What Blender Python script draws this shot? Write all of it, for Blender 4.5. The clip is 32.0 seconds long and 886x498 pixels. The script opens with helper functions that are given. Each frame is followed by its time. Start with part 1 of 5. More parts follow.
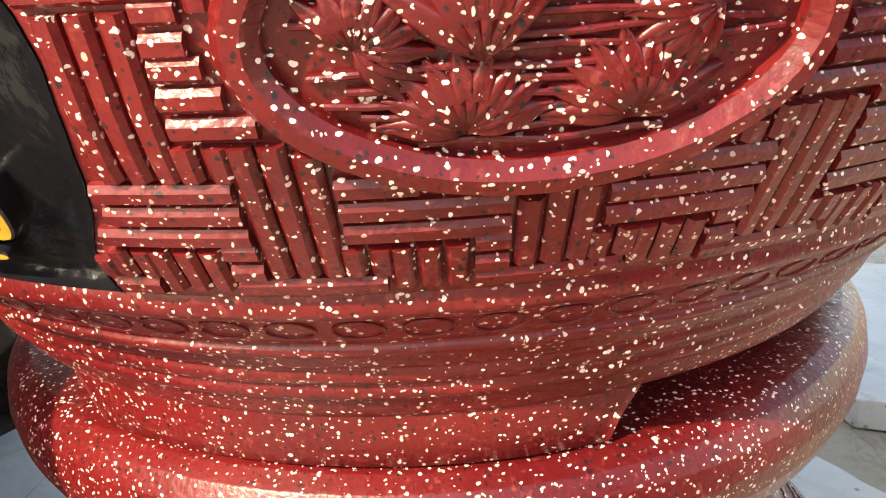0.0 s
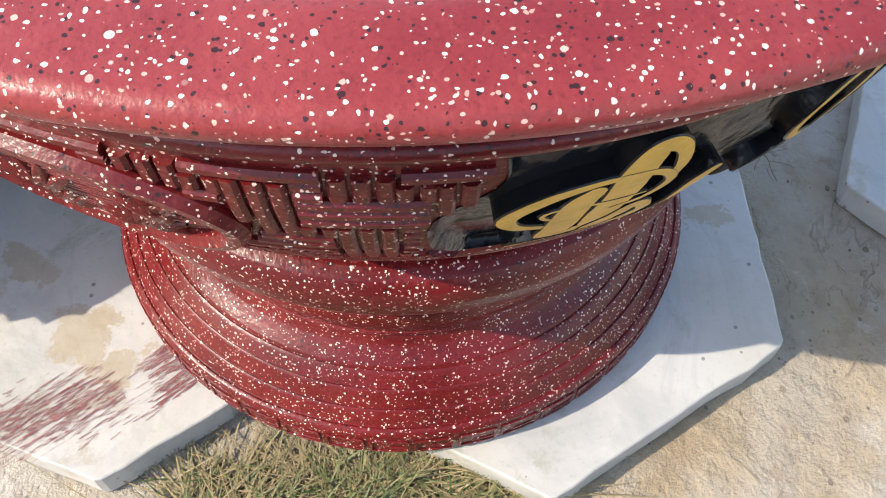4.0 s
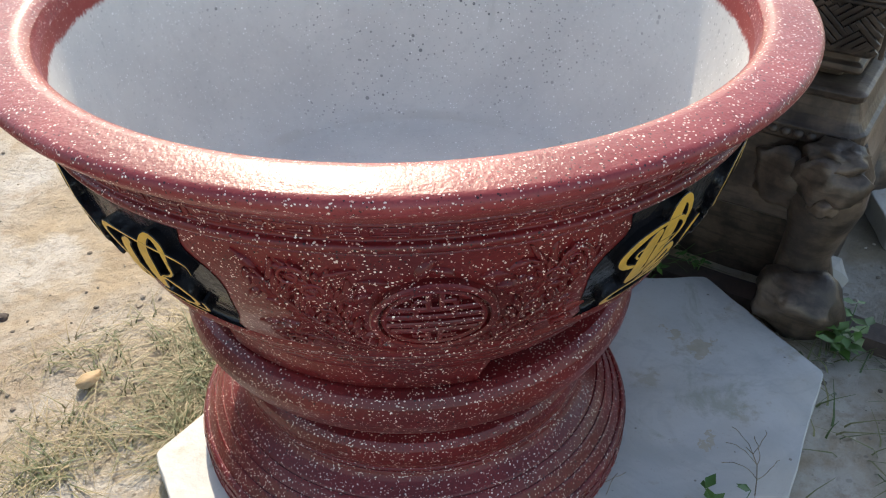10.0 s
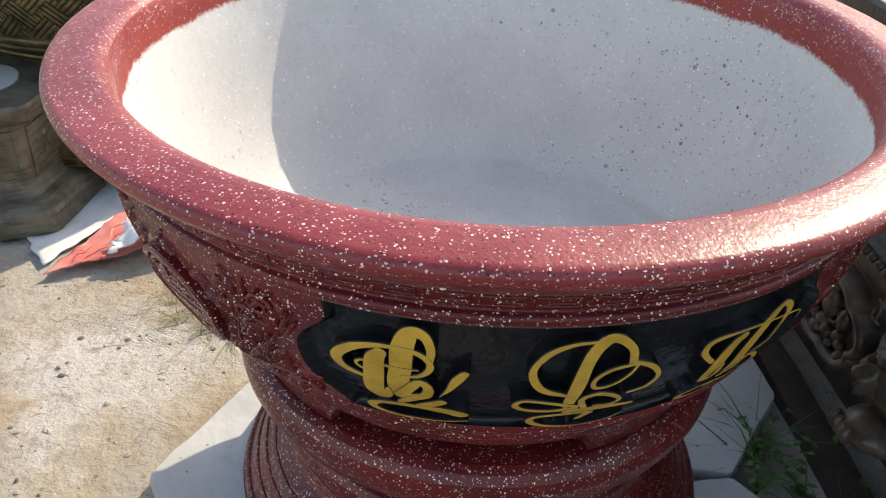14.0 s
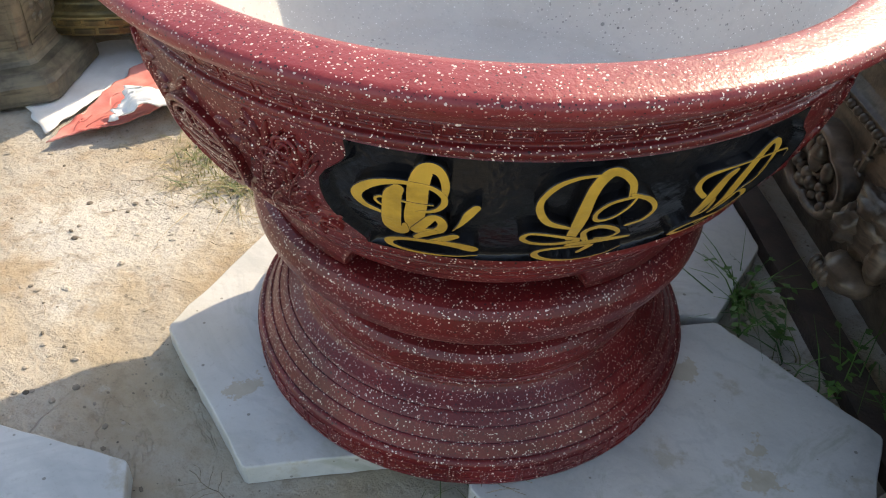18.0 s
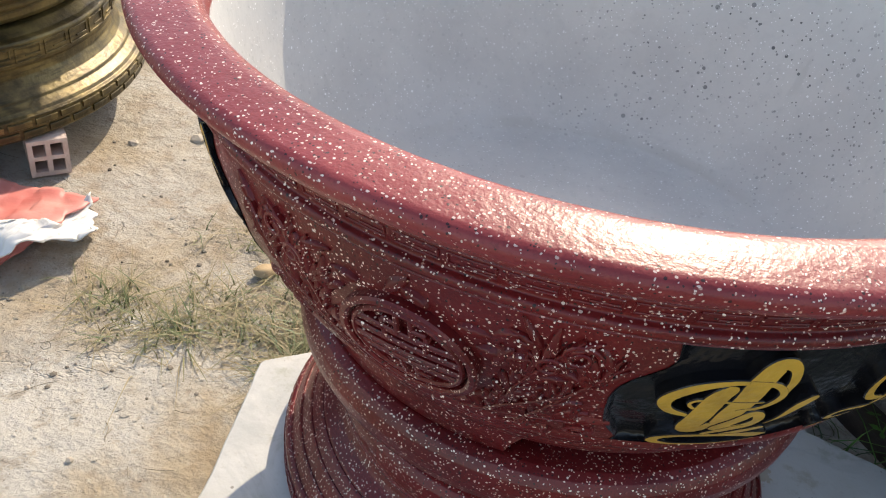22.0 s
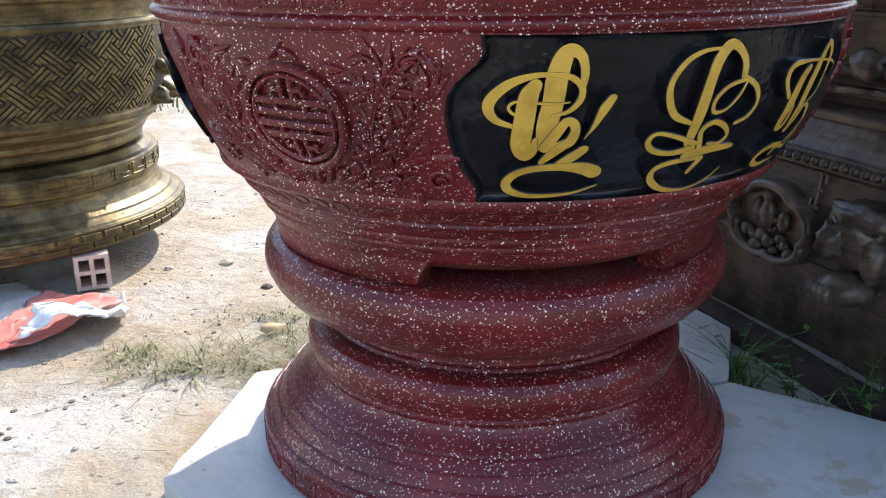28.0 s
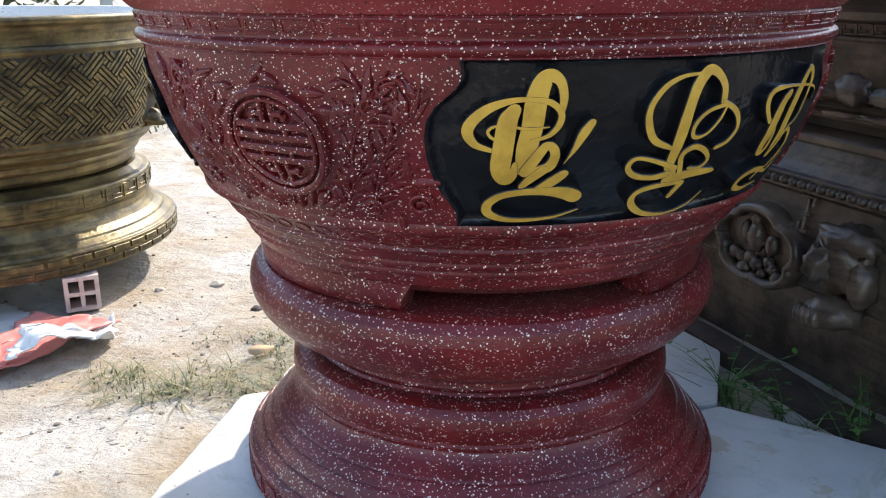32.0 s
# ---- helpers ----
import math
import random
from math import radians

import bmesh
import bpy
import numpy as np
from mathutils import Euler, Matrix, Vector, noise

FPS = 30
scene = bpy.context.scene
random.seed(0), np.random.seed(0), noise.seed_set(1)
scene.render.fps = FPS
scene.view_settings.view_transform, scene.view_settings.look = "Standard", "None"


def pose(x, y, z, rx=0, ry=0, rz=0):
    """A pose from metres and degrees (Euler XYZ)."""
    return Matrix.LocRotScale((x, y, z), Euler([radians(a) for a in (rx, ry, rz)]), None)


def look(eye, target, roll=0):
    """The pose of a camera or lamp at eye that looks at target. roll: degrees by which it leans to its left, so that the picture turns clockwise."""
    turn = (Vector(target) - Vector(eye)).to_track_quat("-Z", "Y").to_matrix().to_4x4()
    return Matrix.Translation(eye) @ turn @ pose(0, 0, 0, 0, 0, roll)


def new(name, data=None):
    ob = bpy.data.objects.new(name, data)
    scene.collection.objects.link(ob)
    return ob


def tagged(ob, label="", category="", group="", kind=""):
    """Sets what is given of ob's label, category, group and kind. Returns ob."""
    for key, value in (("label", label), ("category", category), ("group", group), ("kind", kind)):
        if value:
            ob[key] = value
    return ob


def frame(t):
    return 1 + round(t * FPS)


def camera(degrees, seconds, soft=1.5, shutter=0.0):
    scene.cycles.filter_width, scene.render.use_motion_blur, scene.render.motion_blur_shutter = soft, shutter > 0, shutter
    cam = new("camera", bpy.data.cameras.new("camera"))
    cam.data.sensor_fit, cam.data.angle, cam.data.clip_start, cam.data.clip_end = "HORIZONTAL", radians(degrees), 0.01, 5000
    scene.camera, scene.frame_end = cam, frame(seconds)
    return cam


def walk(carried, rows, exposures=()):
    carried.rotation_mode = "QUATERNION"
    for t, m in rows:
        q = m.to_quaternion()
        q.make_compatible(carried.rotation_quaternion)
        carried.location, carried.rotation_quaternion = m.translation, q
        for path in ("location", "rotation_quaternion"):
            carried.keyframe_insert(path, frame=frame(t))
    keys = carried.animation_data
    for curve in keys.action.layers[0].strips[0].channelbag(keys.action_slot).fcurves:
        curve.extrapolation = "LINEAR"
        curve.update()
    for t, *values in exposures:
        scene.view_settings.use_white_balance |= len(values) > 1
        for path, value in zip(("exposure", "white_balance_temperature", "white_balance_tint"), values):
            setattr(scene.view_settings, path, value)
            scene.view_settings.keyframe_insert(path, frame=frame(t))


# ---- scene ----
import itertools

cam = camera(53.08, 32.0, 1.1)
PATH = [
    (0, (0.4921, -0.3624, 0.5052), (-0.2615, 0.2070, 0.1767), -3.52),
    (0.5, (0.5286, -0.4108, 0.6219), (-0.1381, 0.1355, 0.1149), -2.70),
    (1, (0.6158, -0.5027, 0.7879), (0.0291, 0.0067, 0.1583), -0.33),
    (1.5, (0.6739, -0.5681, 0.8614), (0.1325, -0.1082, 0.1576), 1.39),
    (2, (0.6847, -0.5241, 0.8612), (0.1386, -0.1168, 0.1292), 1.49),
    (2.5, (0.6837, -0.4047, 0.8477), (0.1299, -0.0668, 0.0867), 1.57),
    (3, (0.6607, -0.3289, 0.8472), (0.1320, -0.0321, 0.0520), 1.13),
    (3.5, (0.6106, -0.2280, 0.8171), (0.1119, 0.0048, -0.0179), 1.14),
    (4, (0.6003, -0.0834, 0.8147), (0.0654, 0.0336, -0.0221), 1.85),
    (4.5, (0.5951, 0.0846, 0.8268), (0.0302, 0.0871, 0.0016), 3.39),
    (6.5, (0.3961, 0.5927, 0.9666), (-0.0150, 0.0267, 0.2519), 0.69),
    (7, (0.3304, 0.6269, 0.9740), (-0.0138, -0.0133, 0.2872), 1.80),
    (7.5, (0.3034, 0.6530, 0.9664), (0.0163, -0.0431, 0.3084), 0.72),
    (8, (0.2198, 0.7274, 0.9492), (0.0142, -0.0068, 0.3021), -0.24),
    (8.5, (0.0857, 0.8853, 0.9490), (-0.0432, 0.1246, 0.3128), 1.33),
    (9, (0.0322, 0.9574, 0.9508), (-0.0527, 0.1690, 0.3416), 0.65),
    (9.5, (0.0136, 0.9719, 0.9568), (-0.0481, 0.1639, 0.3709), -0.02),
    (10, (0.0104, 0.9589, 0.9525), (-0.0353, 0.1439, 0.3748), -0.68),
    (10.5, (-0.0332, 0.9212, 0.9432), (-0.0589, 0.0991, 0.3745), 1.93),
    (11, (-0.1722, 0.8585, 0.9412), (-0.1143, 0.0354, 0.3761), 4.55),
    (11.5, (-0.2673, 0.8437, 0.9228), (-0.1078, 0.0354, 0.3560), 4.62),
    (12, (-0.3737, 0.8257, 0.8860), (-0.0705, 0.0608, 0.3177), 6.17),
    (12.5, (-0.3949, 0.7679, 0.8826), (0.0116, 0.0495, 0.3182), 3.70),
    (13, (-0.4673, 0.7355, 0.9358), (0.0183, 0.0647, 0.3751), 2.80),
    (13.5, (-0.6009, 0.6955, 0.9412), (-0.0128, 0.0963, 0.3980), 2.50),
    (14, (-0.6334, 0.6266, 0.9300), (-0.0053, 0.0677, 0.3886), 2.36),
    (14.5, (-0.6617, 0.5978, 0.9175), (-0.0387, 0.0511, 0.3581), 3.44),
    (16.5, (-0.7903, 0.4063, 0.9133), (-0.1349, -0.0304, 0.2971), 5.25),
    (17, (-0.7603, 0.4825, 0.9246), (-0.1317, 0.0310, 0.2914), 5.84),
    (17.5, (-0.6907, 0.6149, 0.9286), (-0.1087, 0.1185, 0.2845), 5.06),
    (18, (-0.6645, 0.6820, 0.9314), (-0.1093, 0.1610, 0.2831), 2.66),
    (18.5, (-0.6796, 0.6847, 0.9274), (-0.1511, 0.1462, 0.2710), 3.96),
    (19, (-0.6925, 0.6790, 0.9286), (-0.1764, 0.1313, 0.2701), 5.45),
    (19.5, (-0.6736, 0.6918, 0.9290), (-0.1604, 0.1357, 0.2752), 5.31),
    (20, (-0.6058, 0.7320, 0.9221), (-0.1244, 0.1401, 0.2757), 4.70),
    (20.5, (-0.5377, 0.7703, 0.9168), (-0.1018, 0.1464, 0.2682), 5.27),
    (21, (-0.4486, 0.7881, 0.9041), (-0.0296, 0.1420, 0.2661), 7.21),
    (21.5, (-0.3202, 0.7792, 0.8985), (0.0690, 0.0873, 0.2904), 8.40),
    (22, (-0.2273, 0.7809, 0.8920), (0.1252, 0.0558, 0.3003), 8.09),
    (22.5, (-0.1971, 0.8125, 0.8787), (0.0951, 0.0741, 0.2709), 7.36),
    (23, (-0.2821, 0.8193, 0.8704), (0.0771, 0.1253, 0.2465), 8.03),
    (23.5, (-0.3778, 0.7957, 0.8645), (0.0332, 0.1130, 0.2604), 7.58),
    (24, (-0.3944, 0.7925, 0.7204), (0.0556, 0.0443, 0.2328), 6.46),
    (24.5, (-0.4466, 0.8424, 0.5964), (0.0356, 0.0612, 0.1998), 5.96),
    (25, (-0.5036, 0.9122, 0.5957), (-0.0203, 0.1081, 0.2496), 5.15),
    (25.5, (-0.5381, 0.9585, 0.6155), (-0.0575, 0.1408, 0.2984), 4.83),
    (27.5, (-0.5552, 0.9544, 0.6089), (-0.0390, 0.1497, 0.3157), -0.53),
    (28, (-0.5463, 0.9540, 0.6023), (-0.0265, 0.1591, 0.2894), -0.43),
    (28.5, (-0.5381, 0.9509, 0.6026), (-0.0126, 0.1643, 0.2782), -0.59),
    (29, (-0.5429, 0.9523, 0.6021), (-0.0112, 0.1685, 0.2812), -0.52),
    (29.5, (-0.5450, 0.9512, 0.6021), (-0.0129, 0.1665, 0.2841), -0.49),
    (30, (-0.5422, 0.9491, 0.5992), (-0.0142, 0.1600, 0.2853), -0.14),
    (30.5, (-0.5433, 0.9495, 0.5997), (-0.0176, 0.1572, 0.2896), 0.14),
    (31, (-0.5496, 0.9478, 0.6012), (-0.0247, 0.1518, 0.2998), 0.09),
    (31.5, (-0.5535, 0.9439, 0.6017), (-0.0301, 0.1444, 0.3069), -0.24),
    (32, (-0.5577, 0.9439, 0.6045), (-0.0363, 0.1416, 0.3138), -0.26),
]
EXPOSURES = [(0, 2.05, 9000, 10), (1, 1.80, 8300, 10), (2, 1.42, 7700, 10), (4, 1.40, 7200, 10), (7, 0.72, 7000, 10), (8, 0.68, 7100, 10), (9, 1.22, 7500, 10), (11, 1.25, 7700, 10), (13, 1.28, 7700, 10), (14.2, 1.18, 7800, 10),
             (16.5, 1.40, 8200, 10), (19, 1.46, 8300, 10), (20.3, 1.50, 8100, 10), (21, 1.40, 8000, 10), (23, 1.03, 7600, 10), (24, 1.17, 7300, 10), (25, 1.48, 6900, 10), (28, 1.66, 6700, 10), (32, 1.66, 6700, 10)]
walk(cam, [(t, look(eye, target, roll)) for t, eye, target, roll in PATH], EXPOSURES)

# ---- world and sun ----
SUN_AZ, SUN_EL = radians(-83), radians(39.5)
world = bpy.data.worlds.new("world")
scene.world = world
world.use_nodes = True
wn = world.node_tree
sky = wn.nodes.new("ShaderNodeTexSky")
sky.sky_type, sky.sun_disc = "NISHITA", False
sky.sun_elevation, sky.sun_rotation = SUN_EL, radians(90) - SUN_AZ
wn.links.new(sky.outputs[0], wn.nodes["Background"].inputs[0])
wn.nodes["Background"].inputs[1].default_value = 0.15
sun = new("sun", bpy.data.lights.new("sun", "SUN"))
sun.data.energy, sun.data.angle, sun.data.color = 2.3, radians(0.5), (1.0, 0.94, 0.85)
sun.matrix_world = look((10 * math.cos(SUN_AZ) * math.cos(SUN_EL), 10 * math.sin(SUN_AZ) * math.cos(SUN_EL), 10 * math.sin(SUN_EL)), (0, 0, 0))


# ---- materials ----
class Nodes:
    """A short way to wire a node material."""

    def __init__(self, name, rough=0.6, metal=0.0, coat=0.0):
        self.m = bpy.data.materials.new(name)
        self.m.use_nodes = True
        self.t = self.m.node_tree
        self.b = self.t.nodes["Principled BSDF"]
        self.b.inputs["Roughness"].default_value, self.b.inputs["Metallic"].default_value = rough, metal
        self.b.inputs["Coat Weight"].default_value = coat
        self.b.inputs["Coat Roughness"].default_value = 0.15
        self.co = self.t.nodes.new("ShaderNodeTexCoord").outputs["Object"]

    def put(self, out, where):
        self.t.links.new(out, where)
        return self

    def node(self, kind, **inputs):
        n = self.t.nodes.new(kind)
        for key, v in inputs.items():
            slot = n.inputs[key.replace("_", " ")]
            if isinstance(v, bpy.types.NodeSocket):
                self.t.links.new(v, slot)
            else:
                slot.default_value = v
        return n

    def moved(self, scale=(1, 1, 1), rot=(0, 0, 0), loc=(0, 0, 0), src=None):
        return self.node("ShaderNodeMapping", Vector=src or self.co, Scale=scale, Rotation=rot, Location=loc).outputs[0]

    def noise(self, scale, detail=4.0, rough=0.55, src=None, warp=0.0):
        return self.node("ShaderNodeTexNoise", Vector=src or self.co, Scale=scale, Detail=detail, Roughness=rough, Distortion=warp).outputs[0]

    def math(self, op, a, b=0.0, clamp=False):
        n = self.t.nodes.new("ShaderNodeMath")
        n.operation, n.use_clamp = op, clamp
        for k, v in enumerate((a, b)):
            if isinstance(v, bpy.types.NodeSocket):
                self.t.links.new(v, n.inputs[k])
            else:
                n.inputs[k].default_value = v
        return n.outputs[0]

    def ramp(self, fac, lo, hi):
        """0 below lo, 1 above hi."""
        n = self.node("ShaderNodeMapRange", Value=fac, From_Min=lo, From_Max=hi)
        n.interpolation_type = "SMOOTHSTEP"
        return n.outputs[0]

    def mix(self, fac, a, b):
        n = self.t.nodes.new("ShaderNodeMix")
        n.data_type = "RGBA"
        for slot, v in ((n.inputs[0], fac), (n.inputs[6], a), (n.inputs[7], b)):
            if isinstance(v, bpy.types.NodeSocket):
                self.t.links.new(v, slot)
            else:
                slot.default_value = v if isinstance(v, float) else (*v, 1)
        return n.outputs[2]

    def chips(self, scale, share, size, src):
        """Chips of stone: a share of the cells of a cellular pattern, of uneven size."""
        v = self.node("ShaderNodeTexVoronoi", Vector=src, Scale=scale, Randomness=1.0)
        sep = self.node("ShaderNodeSeparateColor", Color=v.outputs["Color"])
        chosen = self.math("LESS_THAN", sep.outputs[0], share)
        reach = self.math("MULTIPLY", self.math("ADD", sep.outputs[1], 0.35), size)
        inside = self.math("MULTIPLY", self.math("SUBTRACT", reach, v.outputs["Distance"]), 20.0, True)
        return self.math("MULTIPLY", chosen, inside), sep.outputs[2]

    def bump(self, height, strength=0.3, distance=0.01):
        n = self.node("ShaderNodeBump", Height=height, Strength=strength, Distance=distance)
        self.t.links.new(n.outputs[0], self.b.inputs["Normal"])
        return self

    def colour(self, out):
        if isinstance(out, bpy.types.NodeSocket):
            self.t.links.new(out, self.b.inputs["Base Color"])
        else:
            self.b.inputs["Base Color"].default_value = (*out, 1)
        return self


def terrazzo(name, a, b, rough):
    n = Nodes(name, rough, 0.0, 0.0)
    n.b.inputs["Specular IOR Level"].default_value = 0.40
    src = n.node("ShaderNodeVectorMath", Vector=n.co)
    src.operation = "ADD"
    push = n.node("ShaderNodeTexNoise", Vector=n.co, Scale=420.0, Detail=1.0)
    off = n.node("ShaderNodeVectorMath", Vector=push.outputs[1])
    off.operation = "SCALE"
    off.inputs["Scale"].default_value = 0.0013
    n.t.links.new(off.outputs[0], src.inputs[1])
    src = src.outputs[0]
    c = n.mix(n.ramp(n.noise(9.0, 6.0), 0.35, 0.68), a, b)
    c = n.mix(n.math("MULTIPLY", n.ramp(n.noise(420.0, 2.0), 0.50, 0.75), 0.35), c, tuple(0.45 * v for v in a))
    c = n.mix(n.math("MULTIPLY", n.ramp(n.noise(240.0, 2.0, src=n.moved(loc=(3, 1, 2))), 0.58, 0.75), 0.30), c, (0.36, 0.075, 0.06))
    for scale, share, turn in ((300.0, 0.16, (0.5, 0.1, 0.3)), (440.0, 0.20, (0, 0, 0))):
        k, _ = n.chips(scale, share, 0.30, n.moved((1, 1, 1), turn, src=src))
        c = n.mix(n.math("MULTIPLY", k, 0.9), c, (0.012, 0.009, 0.010))
    crowd = n.math("ADD", n.math("MULTIPLY", n.ramp(n.noise(11.0, 3.0, src=n.moved(loc=(5, 2, 1))), 0.35, 0.65), 0.4), 0.6)
    for scale, share, size, turn, stretch in ((215.0, 0.12, 0.24, (0.9, 0.2, 1.2), (1, 1, 1.5)), (275.0, 0.21, 0.28, (0.4, 0.7, 0.2), (1, 1.7, 1)), (330.0, 0.23, 0.31, (1.1, 0.3, 0.9), (1, 1, 1.6)),
                                               (400.0, 0.15, 0.33, (0.6, 1.9, 1.4), (1.4, 1, 1))):
        k, tone = n.chips(scale, share, size, n.moved(stretch, turn, src=src))
        c = n.mix(n.math("MULTIPLY", k, n.math("MULTIPLY", crowd, 0.95)), c, n.mix(n.ramp(tone, 0.45, 0.95), (0.94, 0.81, 0.72), (0.66, 0.40, 0.33)))
    spot, _ = n.chips(120.0, 0.30, 0.20, n.moved((1, 1, 1), (0.3, 0.8, 0.1)))
    patch = n.ramp(n.noise(5.0, 3.0, src=n.moved(loc=(1.7, 0.2, 0.9))), 0.60, 0.66)
    c = n.mix(n.math("MULTIPLY", spot, patch), c, (0.85, 0.78, 0.72))
    n.colour(c)
    r = n.math("ADD", n.math("MULTIPLY", n.noise(35.0, 4.0), 0.24), rough - 0.12)
    n.put(r, n.b.inputs["Roughness"])
    n.bump(n.math("ADD", n.math("MULTIPLY", n.noise(300.0, 3.0), 0.6), n.math("ADD", n.math("MULTIPLY", n.noise(28.0, 3.0), 1.2), n.math("MULTIPLY", n.noise(85.0, 3.0), 0.9))), 0.22, 0.003)
    return n.m


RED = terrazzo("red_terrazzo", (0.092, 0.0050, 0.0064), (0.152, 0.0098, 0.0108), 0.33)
# Rim's paler copy of RED: dust and the sky's sheen mixed into its colour.
RED_SHEEN = terrazzo("dusty_sheen_red_terrazzo", (0.205, 0.022, 0.026), (0.285, 0.044, 0.046), 0.36)


def lining_material():
    n = Nodes("white_lining", 0.5)
    c = n.mix(n.ramp(n.noise(7.0, 6.0), 0.35, 0.7), (0.58, 0.567, 0.54), (0.51, 0.50, 0.482))
    c = n.mix(n.math("MULTIPLY", n.ramp(n.noise(2.2, 4.0, src=n.moved(loc=(2, 0, 1))), 0.45, 0.7), 0.35), c, (0.52, 0.51, 0.50))
    rim = n.node("ShaderNodeSeparateXYZ", Vector=n.co)
    high, along, across = rim.outputs[2], rim.outputs[0], rim.outputs[1]
    crowd = n.math("ADD", n.math("MULTIPLY", n.ramp(n.noise(4.0, 3.0), 0.42, 0.66), 0.85), 0.15)
    for scale, share, size, turn in ((95.0, 0.10, 0.25, (0, 0, 0)), (150.0, 0.15, 0.27, (0.7, 0.2, 0.4)), (230.0, 0.20, 0.30, (0.2, 1.1, 0.6))):
        k, tone = n.chips(scale, share, size, n.moved((1, 1, 1), turn))
        c = n.mix(n.math("MULTIPLY", k, n.math("MULTIPLY", crowd, 0.9)), c, n.mix(tone, (0.03, 0.03, 0.035), (0.20, 0.20, 0.20)))
    c = n.mix(n.math("MULTIPLY", n.ramp(n.noise(70.0, 5.0, 0.7), 0.48, 0.70), 0.25), c, (0.40, 0.40, 0.395))
    for scale, share, size in ((120.0, 0.16, 0.16), (210.0, 0.24, 0.20), (340.0, 0.24, 0.24)):
        k, _ = n.chips(scale, share, size, n.moved((1, 1, 1), (0.5, scale, 0.1)))
        c = n.mix(n.math("MULTIPLY", k, 0.75), c, (0.88, 0.88, 0.87))
    ring = n.math("MULTIPLY", n.ramp(high, 0.347, 0.343), n.ramp(high, 0.3375, 0.3395))
    side_ = n.ramp(n.math("SUBTRACT", n.math("MULTIPLY", across, 0.5), along), 0.215, 0.255)
    brown = n.math("MULTIPLY", n.math("MULTIPLY", ring, side_), n.ramp(n.noise(9.0, 7.0, 0.65), 0.36, 0.55))
    grey = n.math("MULTIPLY", n.math("MULTIPLY", ring, n.ramp(n.noise(6.0, 4.0), 0.4, 0.6)), 0.22)
    c = n.mix(grey, c, (0.36, 0.33, 0.27))
    c = n.mix(n.math("MULTIPLY", brown, 0.9), c, (0.24, 0.19, 0.11))
    drip = n.ramp(n.noise(16.0, 3.0, src=n.moved((1.6, 1.6, 0.06))), 0.66, 0.76)
    c = n.mix(n.math("MULTIPLY", drip, 0.22), c, (0.33, 0.33, 0.31))
    wave = n.math("ADD", n.math("MULTIPLY", n.noise(14.0, 5.0), 0.016), n.math("MULTIPLY", n.noise(220.0, 4.0), 0.012))
    lip = n.ramp(n.math("ADD", high, wave), 0.5935, 0.6005)
    bare, _ = n.chips(380.0, 0.18, 0.30, n.moved((1, 1.8, 1), (0.4, 0.7, 0.2)))
    c = n.mix(lip, c, n.mix(bare, n.mix(n.noise(40.0, 4.0), (0.20, 0.016, 0.013), (0.29, 0.04, 0.03)), (0.80, 0.62, 0.56)))
    n.colour(c).bump(n.noise(60.0, 5.0), 0.2, 0.004)
    return n.m


def black_material():
    n = Nodes("black_paint", 0.3, 0.0, 0.0)
    n.colour(n.mix(n.noise(30.0, 4.0), (0.004, 0.004, 0.005), (0.011, 0.011, 0.014)))
    n.bump(n.math("ADD", n.noise(24.0, 3.0), n.math("MULTIPLY", n.noise(140.0, 3.0), 0.12)), 0.45, 0.012)
    n.put(n.math("ADD", n.math("MULTIPLY", n.noise(18.0, 4.0), 0.26), 0.08), n.b.inputs["Roughness"])
    n.b.inputs["Specular IOR Level"].default_value = 0.32
    return n.m


def gold_material():
    n = Nodes("gold_paint", 0.40, 0.15)
    c = n.mix(n.ramp(n.noise(45.0, 5.0), 0.35, 0.7), (0.66, 0.385, 0.055), (0.50, 0.285, 0.040))
    n.colour(c).bump(n.noise(150.0, 4.0), 0.35, 0.003)
    return n.m


